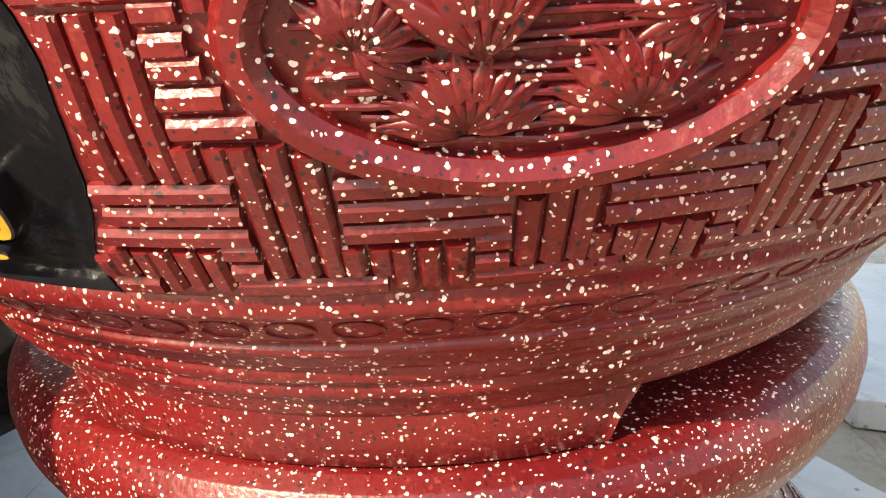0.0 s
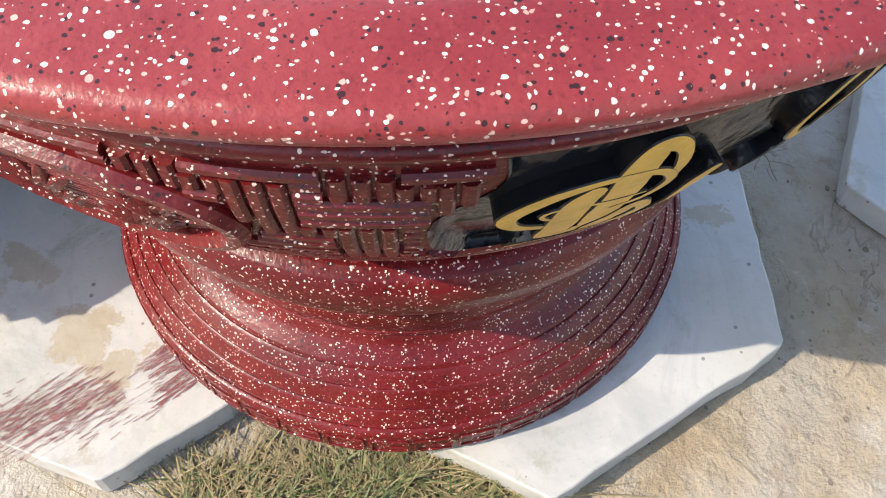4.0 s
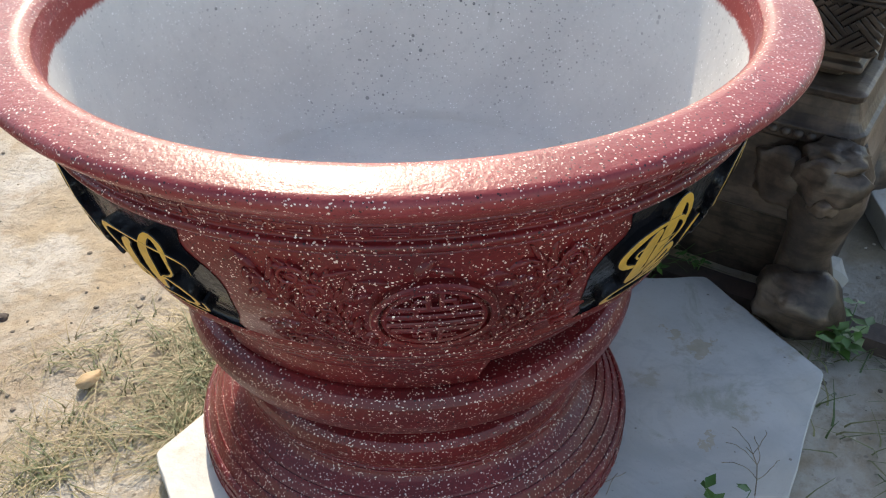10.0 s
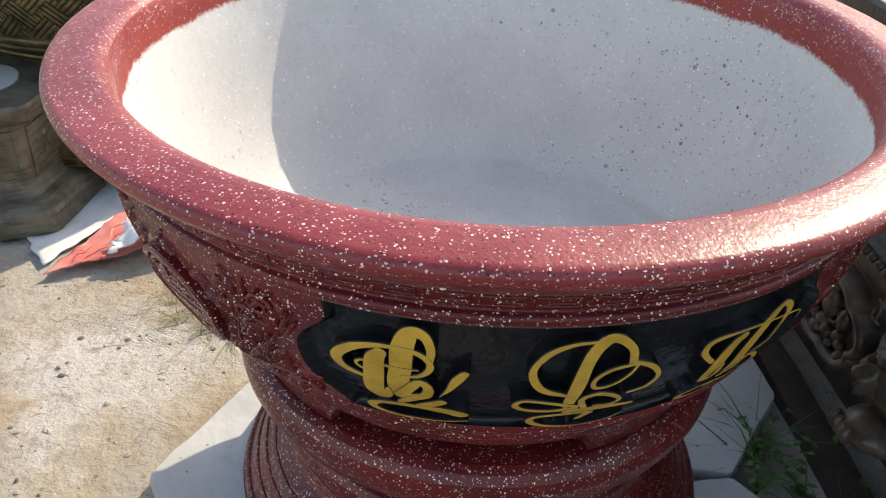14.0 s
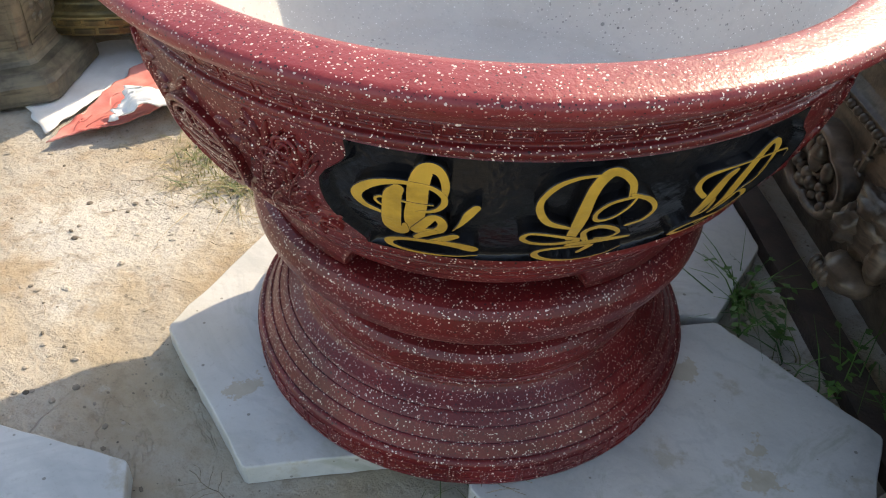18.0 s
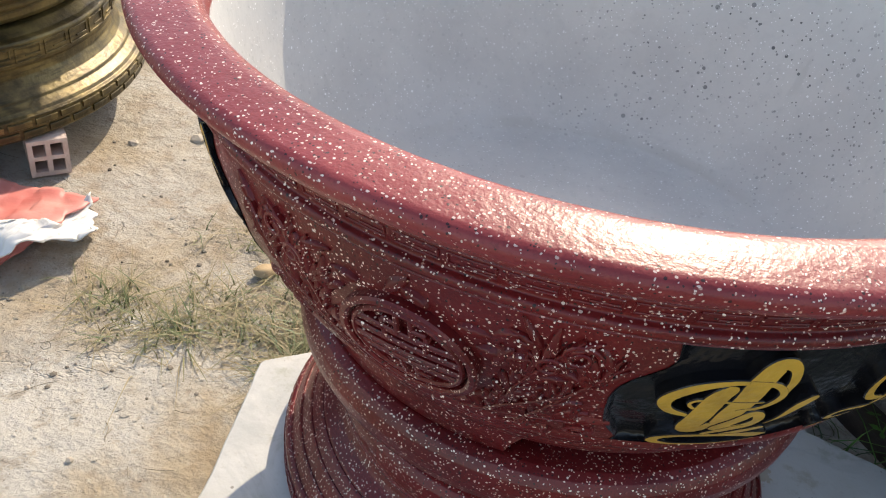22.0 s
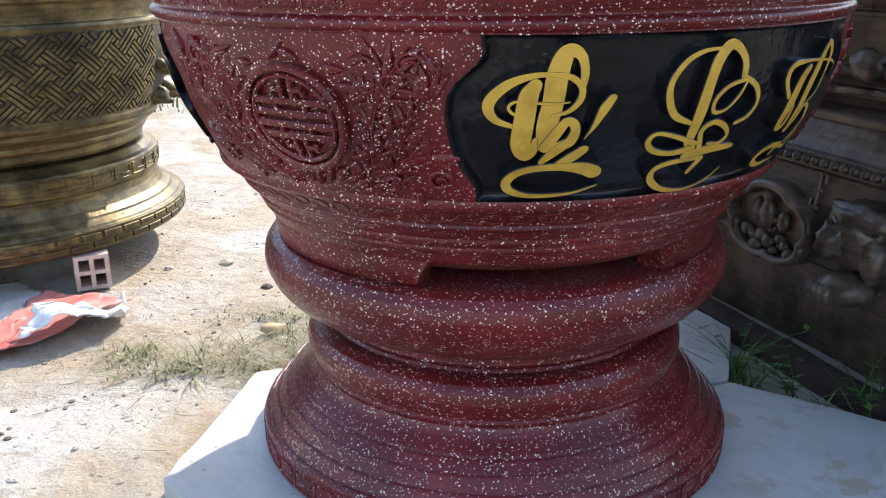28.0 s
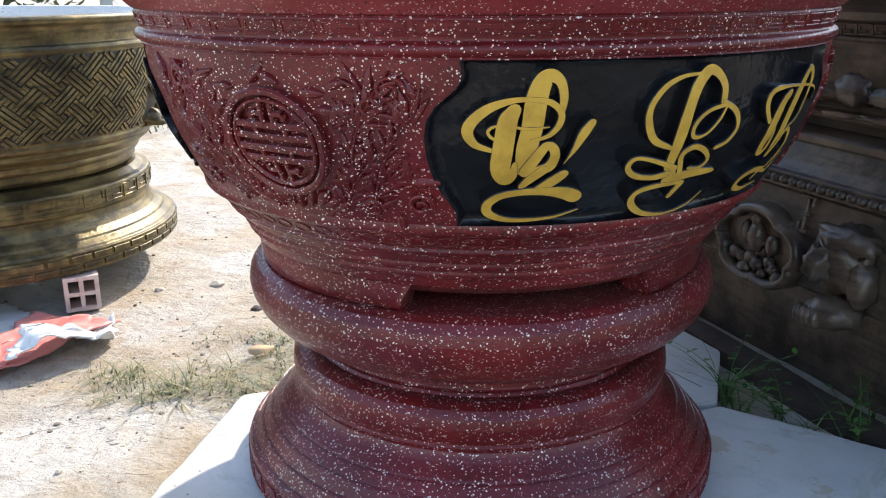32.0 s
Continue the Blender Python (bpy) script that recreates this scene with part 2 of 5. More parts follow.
def ground_material():
    n = Nodes("sandy_ground", 0.92)
    c = n.mix(n.ramp(n.noise(1.6, 8.0, 0.6, warp=0.6), 0.38, 0.62), (0.37, 0.295, 0.20), (0.42, 0.385, 0.335))
    c = n.mix(n.math("MULTIPLY", n.ramp(n.noise(6.5, 8.0, 0.65), 0.52, 0.70), 0.75), c, (0.29, 0.21, 0.13))
    c = n.mix(n.math("MULTIPLY", n.ramp(n.noise(3.2, 6.0, src=n.moved(loc=(3, 1, 0))), 0.50, 0.62), 0.8), c, (0.50, 0.48, 0.44))
    c = n.mix(n.math("MULTIPLY", n.ramp(n.noise(28.0, 6.0, 0.7), 0.50, 0.68), 0.6), c, (0.27, 0.21, 0.145))
    for scale, share, size, turn in ((45.0, 0.10, 0.22, 0.0), (80.0, 0.16, 0.24, 0.9), (170.0, 0.22, 0.3, 0.4)):
        k, tone = n.chips(scale, share, size, n.moved((1, 1.3, 1), (0, 0, turn)))
        patch = n.ramp(n.noise(3.0, 4.0, src=n.moved(loc=(turn, 4, 0))), 0.42, 0.60)
        c = n.mix(n.math("MULTIPLY", n.math("MULTIPLY", k, patch), 0.75), c, n.mix(tone, (0.08, 0.068, 0.055), (0.20, 0.17, 0.13)))
    crack = n.ramp(n.math("ABSOLUTE", n.math("SUBTRACT", n.noise(2.4, 6.0, 0.62, src=n.moved(loc=(7, 2, 0)), warp=0.8), 0.5)), 0.008, 0.0)
    crack = n.math("MULTIPLY", crack, n.ramp(n.noise(4.0, 3.0, src=n.moved(loc=(1, 8, 0))), 0.46, 0.60))
    c = n.mix(n.math("MULTIPLY", crack, 0.22), c, (0.20, 0.155, 0.105))
    grit = n.ramp(n.noise(75.0, 6.0, 0.75, src=n.moved(loc=(2, 9, 0))), 0.54, 0.70)
    c = n.mix(n.math("MULTIPLY", grit, 0.38), c, (0.21, 0.17, 0.12))
    pale = n.ramp(n.noise(48.0, 6.0, 0.7, src=n.moved(loc=(6, 3, 0))), 0.58, 0.72)
    c = n.mix(n.math("MULTIPLY", pale, 0.35), c, (0.52, 0.49, 0.43))
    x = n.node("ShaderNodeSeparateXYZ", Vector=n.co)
    # Darkened toward -x: dark soil plus the trough's shade put into the colour.
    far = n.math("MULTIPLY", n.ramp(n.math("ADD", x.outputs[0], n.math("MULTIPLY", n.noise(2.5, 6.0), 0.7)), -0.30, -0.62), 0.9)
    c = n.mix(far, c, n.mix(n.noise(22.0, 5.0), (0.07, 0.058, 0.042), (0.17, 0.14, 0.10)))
    soil = n.node("ShaderNodeVectorMath", Vector=n.moved((1.0, 0.62, 1.0)))
    soil.operation = "DISTANCE"
    soil.inputs[1].default_value = (0.33, -0.075, 0.0)
    damp = n.ramp(n.math("ADD", soil.outputs["Value"], n.math("MULTIPLY", n.noise(14.0, 6.0), 0.12)), 0.20, 0.12)
    c = n.mix(n.math("MULTIPLY", damp, 0.8), c, n.mix(n.noise(40.0, 4.0), (0.10, 0.072, 0.042), (0.20, 0.15, 0.09)))
    n.colour(c)
    n.bump(n.math("SUBTRACT", n.math("ADD", n.noise(16.0, 9.0, 0.66), n.math("MULTIPLY", n.noise(95.0, 5.0, 0.65), 0.18)), n.math("MULTIPLY", crack, 0.15)), 0.75, 0.022)
    return n.m


# dried mud on the slabs: places and sizes
MUD = [(0.126, -0.350, 0.036), (0.104, -0.323, 0.016), (0.160, -0.318, 0.022), (0.086, -0.452, 0.028), (0.018, -0.408, 0.024), (-0.020, -0.338, 0.016), (-0.011, -0.470, 0.012), (0.083, 0.329, 0.020), (-0.281, -0.157, 0.016),
       (-0.461, -0.084, 0.018), (-0.430, -0.120, 0.014), (-0.418, 0.106, 0.016)]


def marble_material():
    n = Nodes("marble_slab", 0.5)
    c = n.mix(n.ramp(n.noise(4.0, 8.0, 0.6, warp=1.2), 0.40, 0.66), (0.51, 0.505, 0.49), (0.40, 0.405, 0.40))
    vein = n.ramp(n.math("ABSOLUTE", n.math("SUBTRACT", n.noise(3.0, 7.0, 0.6, warp=1.5), 0.5)), 0.035, 0.0)
    c = n.mix(n.math("MULTIPLY", vein, 0.30), c, (0.34, 0.35, 0.35))
    dust = n.ramp(n.noise(2.6, 8.0, 0.65, src=n.moved(loc=(1.4, 0.3, 0))), 0.44, 0.66)
    c = n.mix(n.math("MULTIPLY", dust, 0.45), c, (0.44, 0.40, 0.32))
    moss = n.ramp(n.noise(5.5, 8.0, 0.68, src=n.moved(loc=(4.4, 5.3, 0)), warp=0.8), 0.56, 0.66)
    c = n.mix(n.math("MULTIPLY", moss, 0.55), c, (0.27, 0.27, 0.20))
    dirt = n.ramp(n.noise(9.5, 8.0, 0.68, src=n.moved(loc=(0.4, 2.3, 0))), 0.57, 0.66)
    c = n.mix(n.math("MULTIPLY", dirt, 0.55), c, (0.33, 0.28, 0.20))
    fine = n.ramp(n.noise(130.0, 4.0, 0.7), 0.56, 0.72)
    c = n.mix(n.math("MULTIPLY", fine, 0.22), c, (0.25, 0.22, 0.17))
    ragged = n.math("MULTIPLY", n.math("SUBTRACT", n.noise(17.0, 8.0, 0.7), 0.5), 0.16)
    for x, y, size in MUD:
        gone = n.node("ShaderNodeVectorMath", Vector=n.co)
        gone.operation = "DISTANCE"
        gone.inputs[1].default_value = (x, y, 0.0)
        near = n.ramp(n.math("ADD", gone.outputs["Value"], ragged), size, size * 0.8)
        c = n.mix(n.math("MULTIPLY", near, 0.8), c, n.mix(n.noise(60.0, 4.0), (0.34, 0.28, 0.20), (0.46, 0.40, 0.31)))
    k, _ = n.chips(70.0, 0.14, 0.16, n.co)
    c = n.mix(n.math("MULTIPLY", k, 0.7), c, (0.12, 0.10, 0.08))
    n.colour(c).bump(n.noise(40.0, 6.0), 0.25, 0.005)
    return n.m


def aged_metal(name, dark, light, rough, metal, wear=0.5):
    n = Nodes(name, rough, metal)
    c = n.mix(n.ramp(n.noise(14.0, 7.0, 0.65), 0.36, 0.66), dark, light)
    streak = n.ramp(n.noise(30.0, 4.0, src=n.moved((0.5, 0.5, 4.0))), 0.45, 0.7)
    c = n.mix(n.math("MULTIPLY", streak, wear), c, tuple(0.35 * v for v in dark))
    n.colour(c).bump(n.noise(90.0, 5.0), 0.3, 0.004)
    return n.m


def plain(name, a, b, rough, scale=20.0, bumpy=0.3, metal=0.0):
    n = Nodes(name, rough, metal)
    n.colour(n.mix(n.ramp(n.noise(scale, 6.0), 0.3, 0.7), a, b)).bump(n.noise(scale * 6, 4.0), bumpy, 0.004)
    return n.m


def blade_material(name, a, b, rough=0.6):
    n = Nodes(name, rough)
    rnd = n.t.nodes.new("ShaderNodeNewGeometry").outputs["Random Per Island"]
    n.colour(n.mix(rnd, a, b))
    n.b.inputs["Transmission Weight"].default_value = 0.0
    return n.m


LINING, BLACK, GOLD = lining_material(), black_material(), gold_material()
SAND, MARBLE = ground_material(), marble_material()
BRASS = aged_metal("aged_brass_paint", (0.060, 0.043, 0.017), (0.205, 0.150, 0.058), 0.38, 0.45, 0.7)
BRONZE = aged_metal("dark_bronze_paint", (0.036, 0.026, 0.020), (0.128, 0.091, 0.066), 0.40, 0.15, 0.5)
GROOVE = plain("groove_dark", (0.014, 0.011, 0.007), (0.03, 0.022, 0.012), 0.6)
CLAY = plain("clay_brick", (0.50, 0.36, 0.30), (0.62, 0.50, 0.44), 0.85, 30.0, 0.5)
STAND = aged_metal("stand_paint", (0.075, 0.064, 0.048), (0.17, 0.145, 0.10), 0.5, 0.2, 0.6)
SACK_RED = plain("sack_red", (0.60, 0.16, 0.14), (0.68, 0.30, 0.26), 0.5, 12.0, 0.2)
SACK_WHITE = plain("sack_white", (0.62, 0.60, 0.58), (0.76, 0.75, 0.74), 0.5, 12.0, 0.25)
PAINT = plain("dried_red_paint", (0.19, 0.055, 0.060), (0.29, 0.12, 0.12), 0.6, 60.0, 0.3)
BOARD = plain("dark_board", (0.035, 0.024, 0.02), (0.07, 0.045, 0.035), 0.7, 25.0, 0.4)
PEBBLE = blade_material("pebble", (0.10, 0.08, 0.06), (0.44, 0.38, 0.31), 0.9)
GRASS = blade_material("grass", (0.045, 0.085, 0.020), (0.19, 0.175, 0.075))
DRY = blade_material("dry_grass", (0.20, 0.155, 0.075), (0.36, 0.29, 0.16))
WEED = blade_material("weed_leaf", (0.035, 0.10, 0.018), (0.09, 0.19, 0.035), 0.45)
TWIG = blade_material("twig", (0.14, 0.11, 0.075), (0.32, 0.26, 0.18), 0.8)
LEAF = plain("dead_leaf", (0.36, 0.23, 0.11), (0.48, 0.34, 0.19), 0.7, 25.0)
TREE = blade_material("far_foliage", (0.018, 0.045, 0.012), (0.06, 0.11, 0.03), 0.6)
POST = plain("fence_concrete", (0.30, 0.29, 0.27), (0.40, 0.39, 0.37), 0.85, 8.0)


# ---- mesh helpers ----
def part(name, bm, material, parent=None, label="", smooth=False):
    me = bpy.data.meshes.new(name)
    bm.to_mesh(me)
    bm.free()
    if smooth:
        me.polygons.foreach_set("use_smooth", [True] * len(me.polygons))
    for m in material if isinstance(material, (list, tuple)) else (material,):
        me.materials.append(m)
    ob = new(name, me)
    ob.parent = parent
    if label:
        tagged(ob, label)
    return ob


def thing(name, label, category, group="", kind="", at=None):
    ob = new(name)
    ob.empty_display_size = 0.05
    if at is not None:
        ob.location = at
    return tagged(ob, label, category, group, kind)


def lathe(profile, n=200, sharp=40.0, wobble=0.0):
    """A turned body from (radius, height) pairs; hard corners of the profile stay hard."""
    bm = bmesh.new()
    rings = []
    for r, z in profile:
        ring = []
        for k in range(n):
            a = 2 * math.pi * k / n
            w = wobble * noise.noise((3 * math.cos(a), 3 * math.sin(a), 6 * z)) if wobble else 0.0
            ring.append(bm.verts.new(((r + w) * math.cos(a), (r + w) * math.sin(a), z)))
        rings.append(ring)
    for p, q in zip(rings, rings[1:]):
        for k in range(n):
            f = bm.faces.new((p[k], p[(k + 1) % n], q[(k + 1) % n], q[k]))
            f.smooth = True
    for i in range(1, len(profile) - 1):
        (r0, z0), (r1, z1), (r2, z2) = profile[i - 1 : i + 2]
        t = abs(math.degrees(math.atan2(z2 - z1, r2 - r1) - math.atan2(z1 - z0, r1 - r0)))
        if min(t, 360 - t) > sharp:
            for k in range(n):
                e = bm.edges.get((rings[i][k], rings[i][(k + 1) % n]))
                if e:
                    e.smooth = False
    return bm


def rounded(profile, steps=3, keep=0.0016):
    """The profile with its corners cut into small arcs."""
    out = [profile[0]]
    for a, b, c in zip(profile, profile[1:], profile[2:]):
        va, vc = (a[0] - b[0], a[1] - b[1]), (c[0] - b[0], c[1] - b[1])
        la, lc = math.hypot(*va), math.hypot(*vc)
        d = min(keep, 0.4 * la, 0.4 * lc)
        p, q = (b[0] + va[0] / la * d, b[1] + va[1] / la * d), (b[0] + vc[0] / lc * d, b[1] + vc[1] / lc * d)
        for k in range(steps):
            t = k / (steps - 1)
            out.append(tuple((1 - t) ** 2 * p[i] + 2 * t * (1 - t) * b[i] + t * t * q[i] for i in (0, 1)))
    return out + [profile[-1]]


class Round:
    """A turned surface on which relief is laid: azimuth in degrees, height, and the distance off the surface."""

    def __init__(self, profile):
        p = sorted((z, r) for r, z in profile)
        self.z, self.r = [a for a, _ in p], [b for _, b in p]

    def rad(self, z):
        return float(np.interp(z, self.z, self.r))

    def __call__(self, az, z, off=0.0):
        m = (self.rad(z + 0.004) - self.rad(z - 0.004)) / 0.008
        k = 1 / math.sqrt(1 + m * m)
        r, a = self.rad(z) + off * k, radians(az)
        return r * math.cos(a), r * math.sin(a), z - off * m * k


def spline(pts, per=6):
    """A smooth line through the points, whatever their number of columns."""
    p = [np.array(q, float) for q in pts]
    if len(p) == 2:
        return [p[0] + (p[1] - p[0]) * t for t in np.linspace(0, 1, 4)]
    p = [2 * p[0] - p[1], *p, 2 * p[-1] - p[-2]]
    out = []
    for a, b, c, d in zip(p, p[1:], p[2:], p[3:]):
        for t in np.arange(per) / per:
            out.append(0.5 * (2 * b + (c - a) * t + (2 * a - 5 * b + 4 * c - d) * t * t + (3 * b - a - 3 * c + d) * t**3))
    return [*out, p[-2]]


def ribbon(bm, surf, line, height, base=0.0, inset=0.0012, caps=True, side=0, top=0):
    """A raised band on a turned surface, along rows of (azimuth, height, width)."""
    line = [np.array(q, float) for q in line]
    rr = surf.rad(line[len(line) // 2][1])
    kx = rr * math.pi / 180
    flat = [np.array((q[0] * kx, q[1] * 1.12)) for q in line]
    wide = [q[2] for q in line]
    if caps:
        for end in (0, -1):
            a, b = flat[end], flat[1 if end == 0 else -2]
            d = (a - b) / max(np.linalg.norm(a - b), 1e-6) * wide[end]
            extra = [(a + d * 0.28, wide[end] * 0.82), (a + d * 0.45, wide[end] * 0.40)]
            if end == 0:
                flat, wide = [q for q, _ in reversed(extra)] + flat, [w for _, w in reversed(extra)] + wide
            else:
                flat, wide = flat + [q for q, _ in extra], wide + [w for _, w in extra]
    rows = []
    for k, (q, w) in enumerate(zip(flat, wide)):
        t = flat[min(k + 1, len(flat) - 1)] - flat[max(k - 1, 0)]
        t = t / max(np.linalg.norm(t), 1e-9)
        nrm = np.array((-t[1], t[0]))
        row = []
        for s, h in ((-0.5, base), (-0.5, height - inset), (-1, height), (1, height), (0.5, height - inset), (0.5, base)):
            v = q + nrm * (s * w if abs(s) < 1 else math.copysign(max(w / 2 - inset, w * 0.2), s))
            row.append(bm.verts.new(surf(v[0] / kx, v[1] / 1.12, h)))
        rows.append(row)
    for p, q in zip(rows, rows[1:]):
        for k in range(5):
            f = bm.faces.new((p[k], q[k], q[k + 1], p[k + 1]))
            f.material_index = top if k == 2 else side
    for row in (rows[0], rows[-1][::-1]):
        bm.faces.new(row).material_index = side
    return bm


def petal(bm, surf, az, z, angle, length, width, height, bend=0.0, ridges=0, n=7, base=0.0):
    """A leaf in low relief, with a midrib and, if asked, veins."""
    kx, rows = surf.rad(z) * math.pi / 180, []
    x, y = az * kx, z * 1.12
    a = radians(angle)
    for i in range(n + 1):
        t = i / n
        w = width / 2 * max(math.sin(math.pi * (0.04 + 0.92 * t**0.8)) ** 0.8, 0.05)
        row = []
        for j in range(-3, 4):
            s = j / 3
            h = height * (1 - 0.75 * abs(s) ** 1.6) * (0.45 + 0.55 * math.sin(math.pi * min(t + 0.12, 1)))
            if j == 0:
                h *= 0.62
            if ridges and abs(j) == 2:
                h *= 1.0 if (i % 2) else 0.55
            if abs(j) == 3:
                h = base
            px, py = x - s * w * math.sin(a), y + s * w * math.cos(a)
            row.append(bm.verts.new(surf(px / kx, py / 1.12, h)))
        rows.append(row)
        a += radians(bend) / n
        x, y = x + math.cos(a) * length / n, y + math.sin(a) * length / n
    for p, q in zip(rows, rows[1:]):
        for k in range(6):
            bm.faces.new((p[k], q[k], q[k + 1], p[k + 1])).smooth = True
    return bm


def knob(bm, surf, az, z, size, height, squash=1.0, seed=0.0, rough=0.25, n=10):
    """A rounded, uneven lump in relief."""
    kx = surf.rad(z) * math.pi / 180
    rings = []
    for i in range(5):
        t = i / 4
        ring = []
        for k in range(n):
            a = 2 * math.pi * k / n
            w = 1 + rough * noise.noise((2 * math.cos(a) + seed, 2 * math.sin(a), seed * 3 + t))
            r = size * math.cos(t * math.pi / 2 * 0.9) * w
            ring.append(bm.verts.new(surf(az + r * math.cos(a) / kx, z + squash * r * math.sin(a) / 1.12, height * math.sin(t * math.pi / 2) * w - 0.002)))
        rings.append(ring)
    for p, q in zip(rings, rings[1:]):
        for k in range(n):
            bm.faces.new((p[k], p[(k + 1) % n], q[(k + 1) % n], q[k])).smooth = True
    bm.faces.new(rings[-1]).smooth = True
    return bm


def basket_fret(owner, material, surf, az0, half, z0, z1, block, bar, height, keep, turn=0.0, inset=0.0009):
    """Carved key fret: groups of three long bars, upright and level in turn, with short bars in the gaps; keep(az, z) tells where the field is."""
    zm = 0.5 * (z0 + z1)
    kx = surf.rad(zm) * math.pi / 180
    ct, st = math.cos(radians(turn)), math.sin(radians(turn))
    pitch, length = block / 3, 2 * block
    step = (length + block) / 2
    reach = int(max(half * kx, (z1 - z0)) / step * 1.5) + 2

    def lay(x0, y0, x1, y1):
        steps = max(int(math.hypot(x1 - x0, y1 - y0) / 0.0035), 2)
        run = []
        for k in range(steps + 2):
            t = k / steps
            x, y = x0 + (x1 - x0) * t, y0 + (y1 - y0) * t
            az, z = az0 + (x * ct - y * st) / kx, zm + (x * st + y * ct) / 1.12
            if k <= steps and keep(az, z):
                run.append((az, z, bar))
            else:
                if len(run) > 2:
                    part("fret_bar", ribbon(bmesh.new(), surf, run, height, caps=False, inset=inset), material, owner)
                run = []

    for i in range(-reach, reach + 1):
        for j in range(-reach, reach + 1):
            cx, cy = i * step, j * step
            h = length / 2 - 0.0014
            for m in (-1, 0, 1):
                d = m * pitch
                if (i + j) % 2:
                    lay(cx + d, cy - h, cx + d, cy + h)
                else:
                    lay(cx - h, cy + d, cx + h, cy + d)
            gx, gy, q = cx + step / 2, cy + step / 2, block / 4 - 0.0012
            for d in (-0.5 * pitch, 0.55 * pitch):
                if (i + j) % 2:
                    lay(gx - q, gy + d, gx + q, gy + d)
                else:
                    lay(gx + d, gy - q, gx + d, gy + q)


def meander(bm, surf, count, z0, z1, width, height, az0=0.0, span=360.0):
    """A band of square spirals."""
    step = span / count
    for k in range(count):
        a, b = az0 + k * step + 0.08 * step, az0 + (k + 1) * step - 0.10 * step
        am, q = 0.5 * (a + b), (z1 - z0) * 0.34
        for p in ([(a, z0), (a, z1)], [(a, z1), (b, z1)], [(b, z1), (b, z0 + q)], [(b, z0 + q), (am - 0.1 * step, z0 + q)], [(a + 0.0, z0), (b, z0)]):
            run = [(p[0][0] + (p[1][0] - p[0][0]) * t, p[0][1] + (p[1][1] - p[0][1]) * t, width) for t in (0, 0.5, 1)]
            ribbon(bm, surf, run, height, caps=False, inset=0.0006)
    return bm


def ring_of(name, bm, material, parent, count, start=0.0):
    """Equal pieces round an axis, each an object on one mesh."""
    first = part(name, bm, material, parent)
    for k in range(count):
        ob = first if k == 0 else new(name, first.data)
        ob.parent = parent
        ob.rotation_euler.z = radians(start + 360 * k / count)


# ---- the red planter ----
PEDESTAL = [(0.300, 0.0), (0.305, 0.003), (0.306, 0.020), (0.305, 0.038), (0.3020, 0.0420), (0.2985, 0.0435), (0.2972, 0.0422), (0.2955, 0.0445), (0.2890, 0.0565), (0.2865, 0.0590), (0.2853, 0.0577), (0.2838, 0.0600),
            (0.2765, 0.0725), (0.2740, 0.0750), (0.2728, 0.0738), (0.2712, 0.0762), (0.2640, 0.0845), (0.2610, 0.0870), (0.2598, 0.0858), (0.2580, 0.0890),
            (0.250, 0.0950), (0.243, 0.101), (0.239, 0.107), (0.2375, 0.1115), (0.2355, 0.1125), (0.2360, 0.1145), (0.2395, 0.1160), (0.2398, 0.118), (0.2380, 0.1195), (0.2380, 0.1215), (0.241, 0.128), (0.2435, 0.140), (0.242, 0.152), (0.236, 0.161), (0.226, 0.166),
            (0.218, 0.167), (0.2165, 0.165), (0.2140, 0.167), (0.212, 0.171), (0.2100, 0.170), (0.2075, 0.173), (0.207, 0.184), (0.222, 0.186), (0.2225, 0.190), (0.2195, 0.1915), (0.2205, 0.194), (0.237, 0.1945), (0.255, 0.203), (0.270, 0.214), (0.282, 0.228), (0.289, 0.243), (0.291, 0.256),
            (0.289, 0.269), (0.283, 0.279), (0.274, 0.284), (0.26, 0.285), (0.10, 0.285)]
BODY = [(0.334, 0.394), (0.344, 0.410), (0.358, 0.434), (0.367, 0.450), (0.374, 0.466), (0.380, 0.486), (0.384, 0.500), (0.3865, 0.512), (0.388, 0.523), (0.390, 0.544)]
BOWL = [(0.06, 0.300), (0.250, 0.300), (0.276, 0.314), (0.279, 0.317), (0.283, 0.327), (0.287, 0.328), (0.289, 0.332), (0.288, 0.336), (0.292, 0.338), (0.294, 0.342), (0.293, 0.346), (0.297, 0.348),
        (0.300, 0.355), (0.307, 0.357), (0.310, 0.361), (0.308, 0.364), (0.311, 0.366), (0.324, 0.381), (0.329, 0.382), (0.334, 0.386), (0.3345, 0.391), BODY[0]]
BRIM = [BODY[-1], (0.389, 0.5455), (0.3935, 0.548), (0.395, 0.552), (0.3935, 0.556), (0.389, 0.558), (0.389, 0.561), (0.3945, 0.5755), (0.3930, 0.5775), (0.3965, 0.5790), (0.402, 0.584), (0.412, 0.592), (0.424, 0.600),
        (0.434, 0.608), (0.4388, 0.6145), (0.4395, 0.6195), (0.4370, 0.6242), (0.4325, 0.6265), (0.415, 0.6287), (0.398, 0.6300), (0.391, 0.6290), (0.3862, 0.6265), (0.381, 0.6215), (0.3785, 0.612), (0.3765, 0.604)]
CUT = 10
INSIDE = [(0.3765, 0.604), (0.375, 0.590), (0.371, 0.565), (0.362, 0.52), (0.350, 0.47), (0.333, 0.42), (0.309, 0.380), (0.283, 0.352), (0.262, 0.341), (0.240, 0.3355), (0.15, 0.333), (0.030, 0.332), (0.0265, 0.330), (0.0255, 0.300)]
OUTER = Round(BODY)
PANELS = (149.0, 272.5, 389.0)  # azimuths of the middles of the three black panels
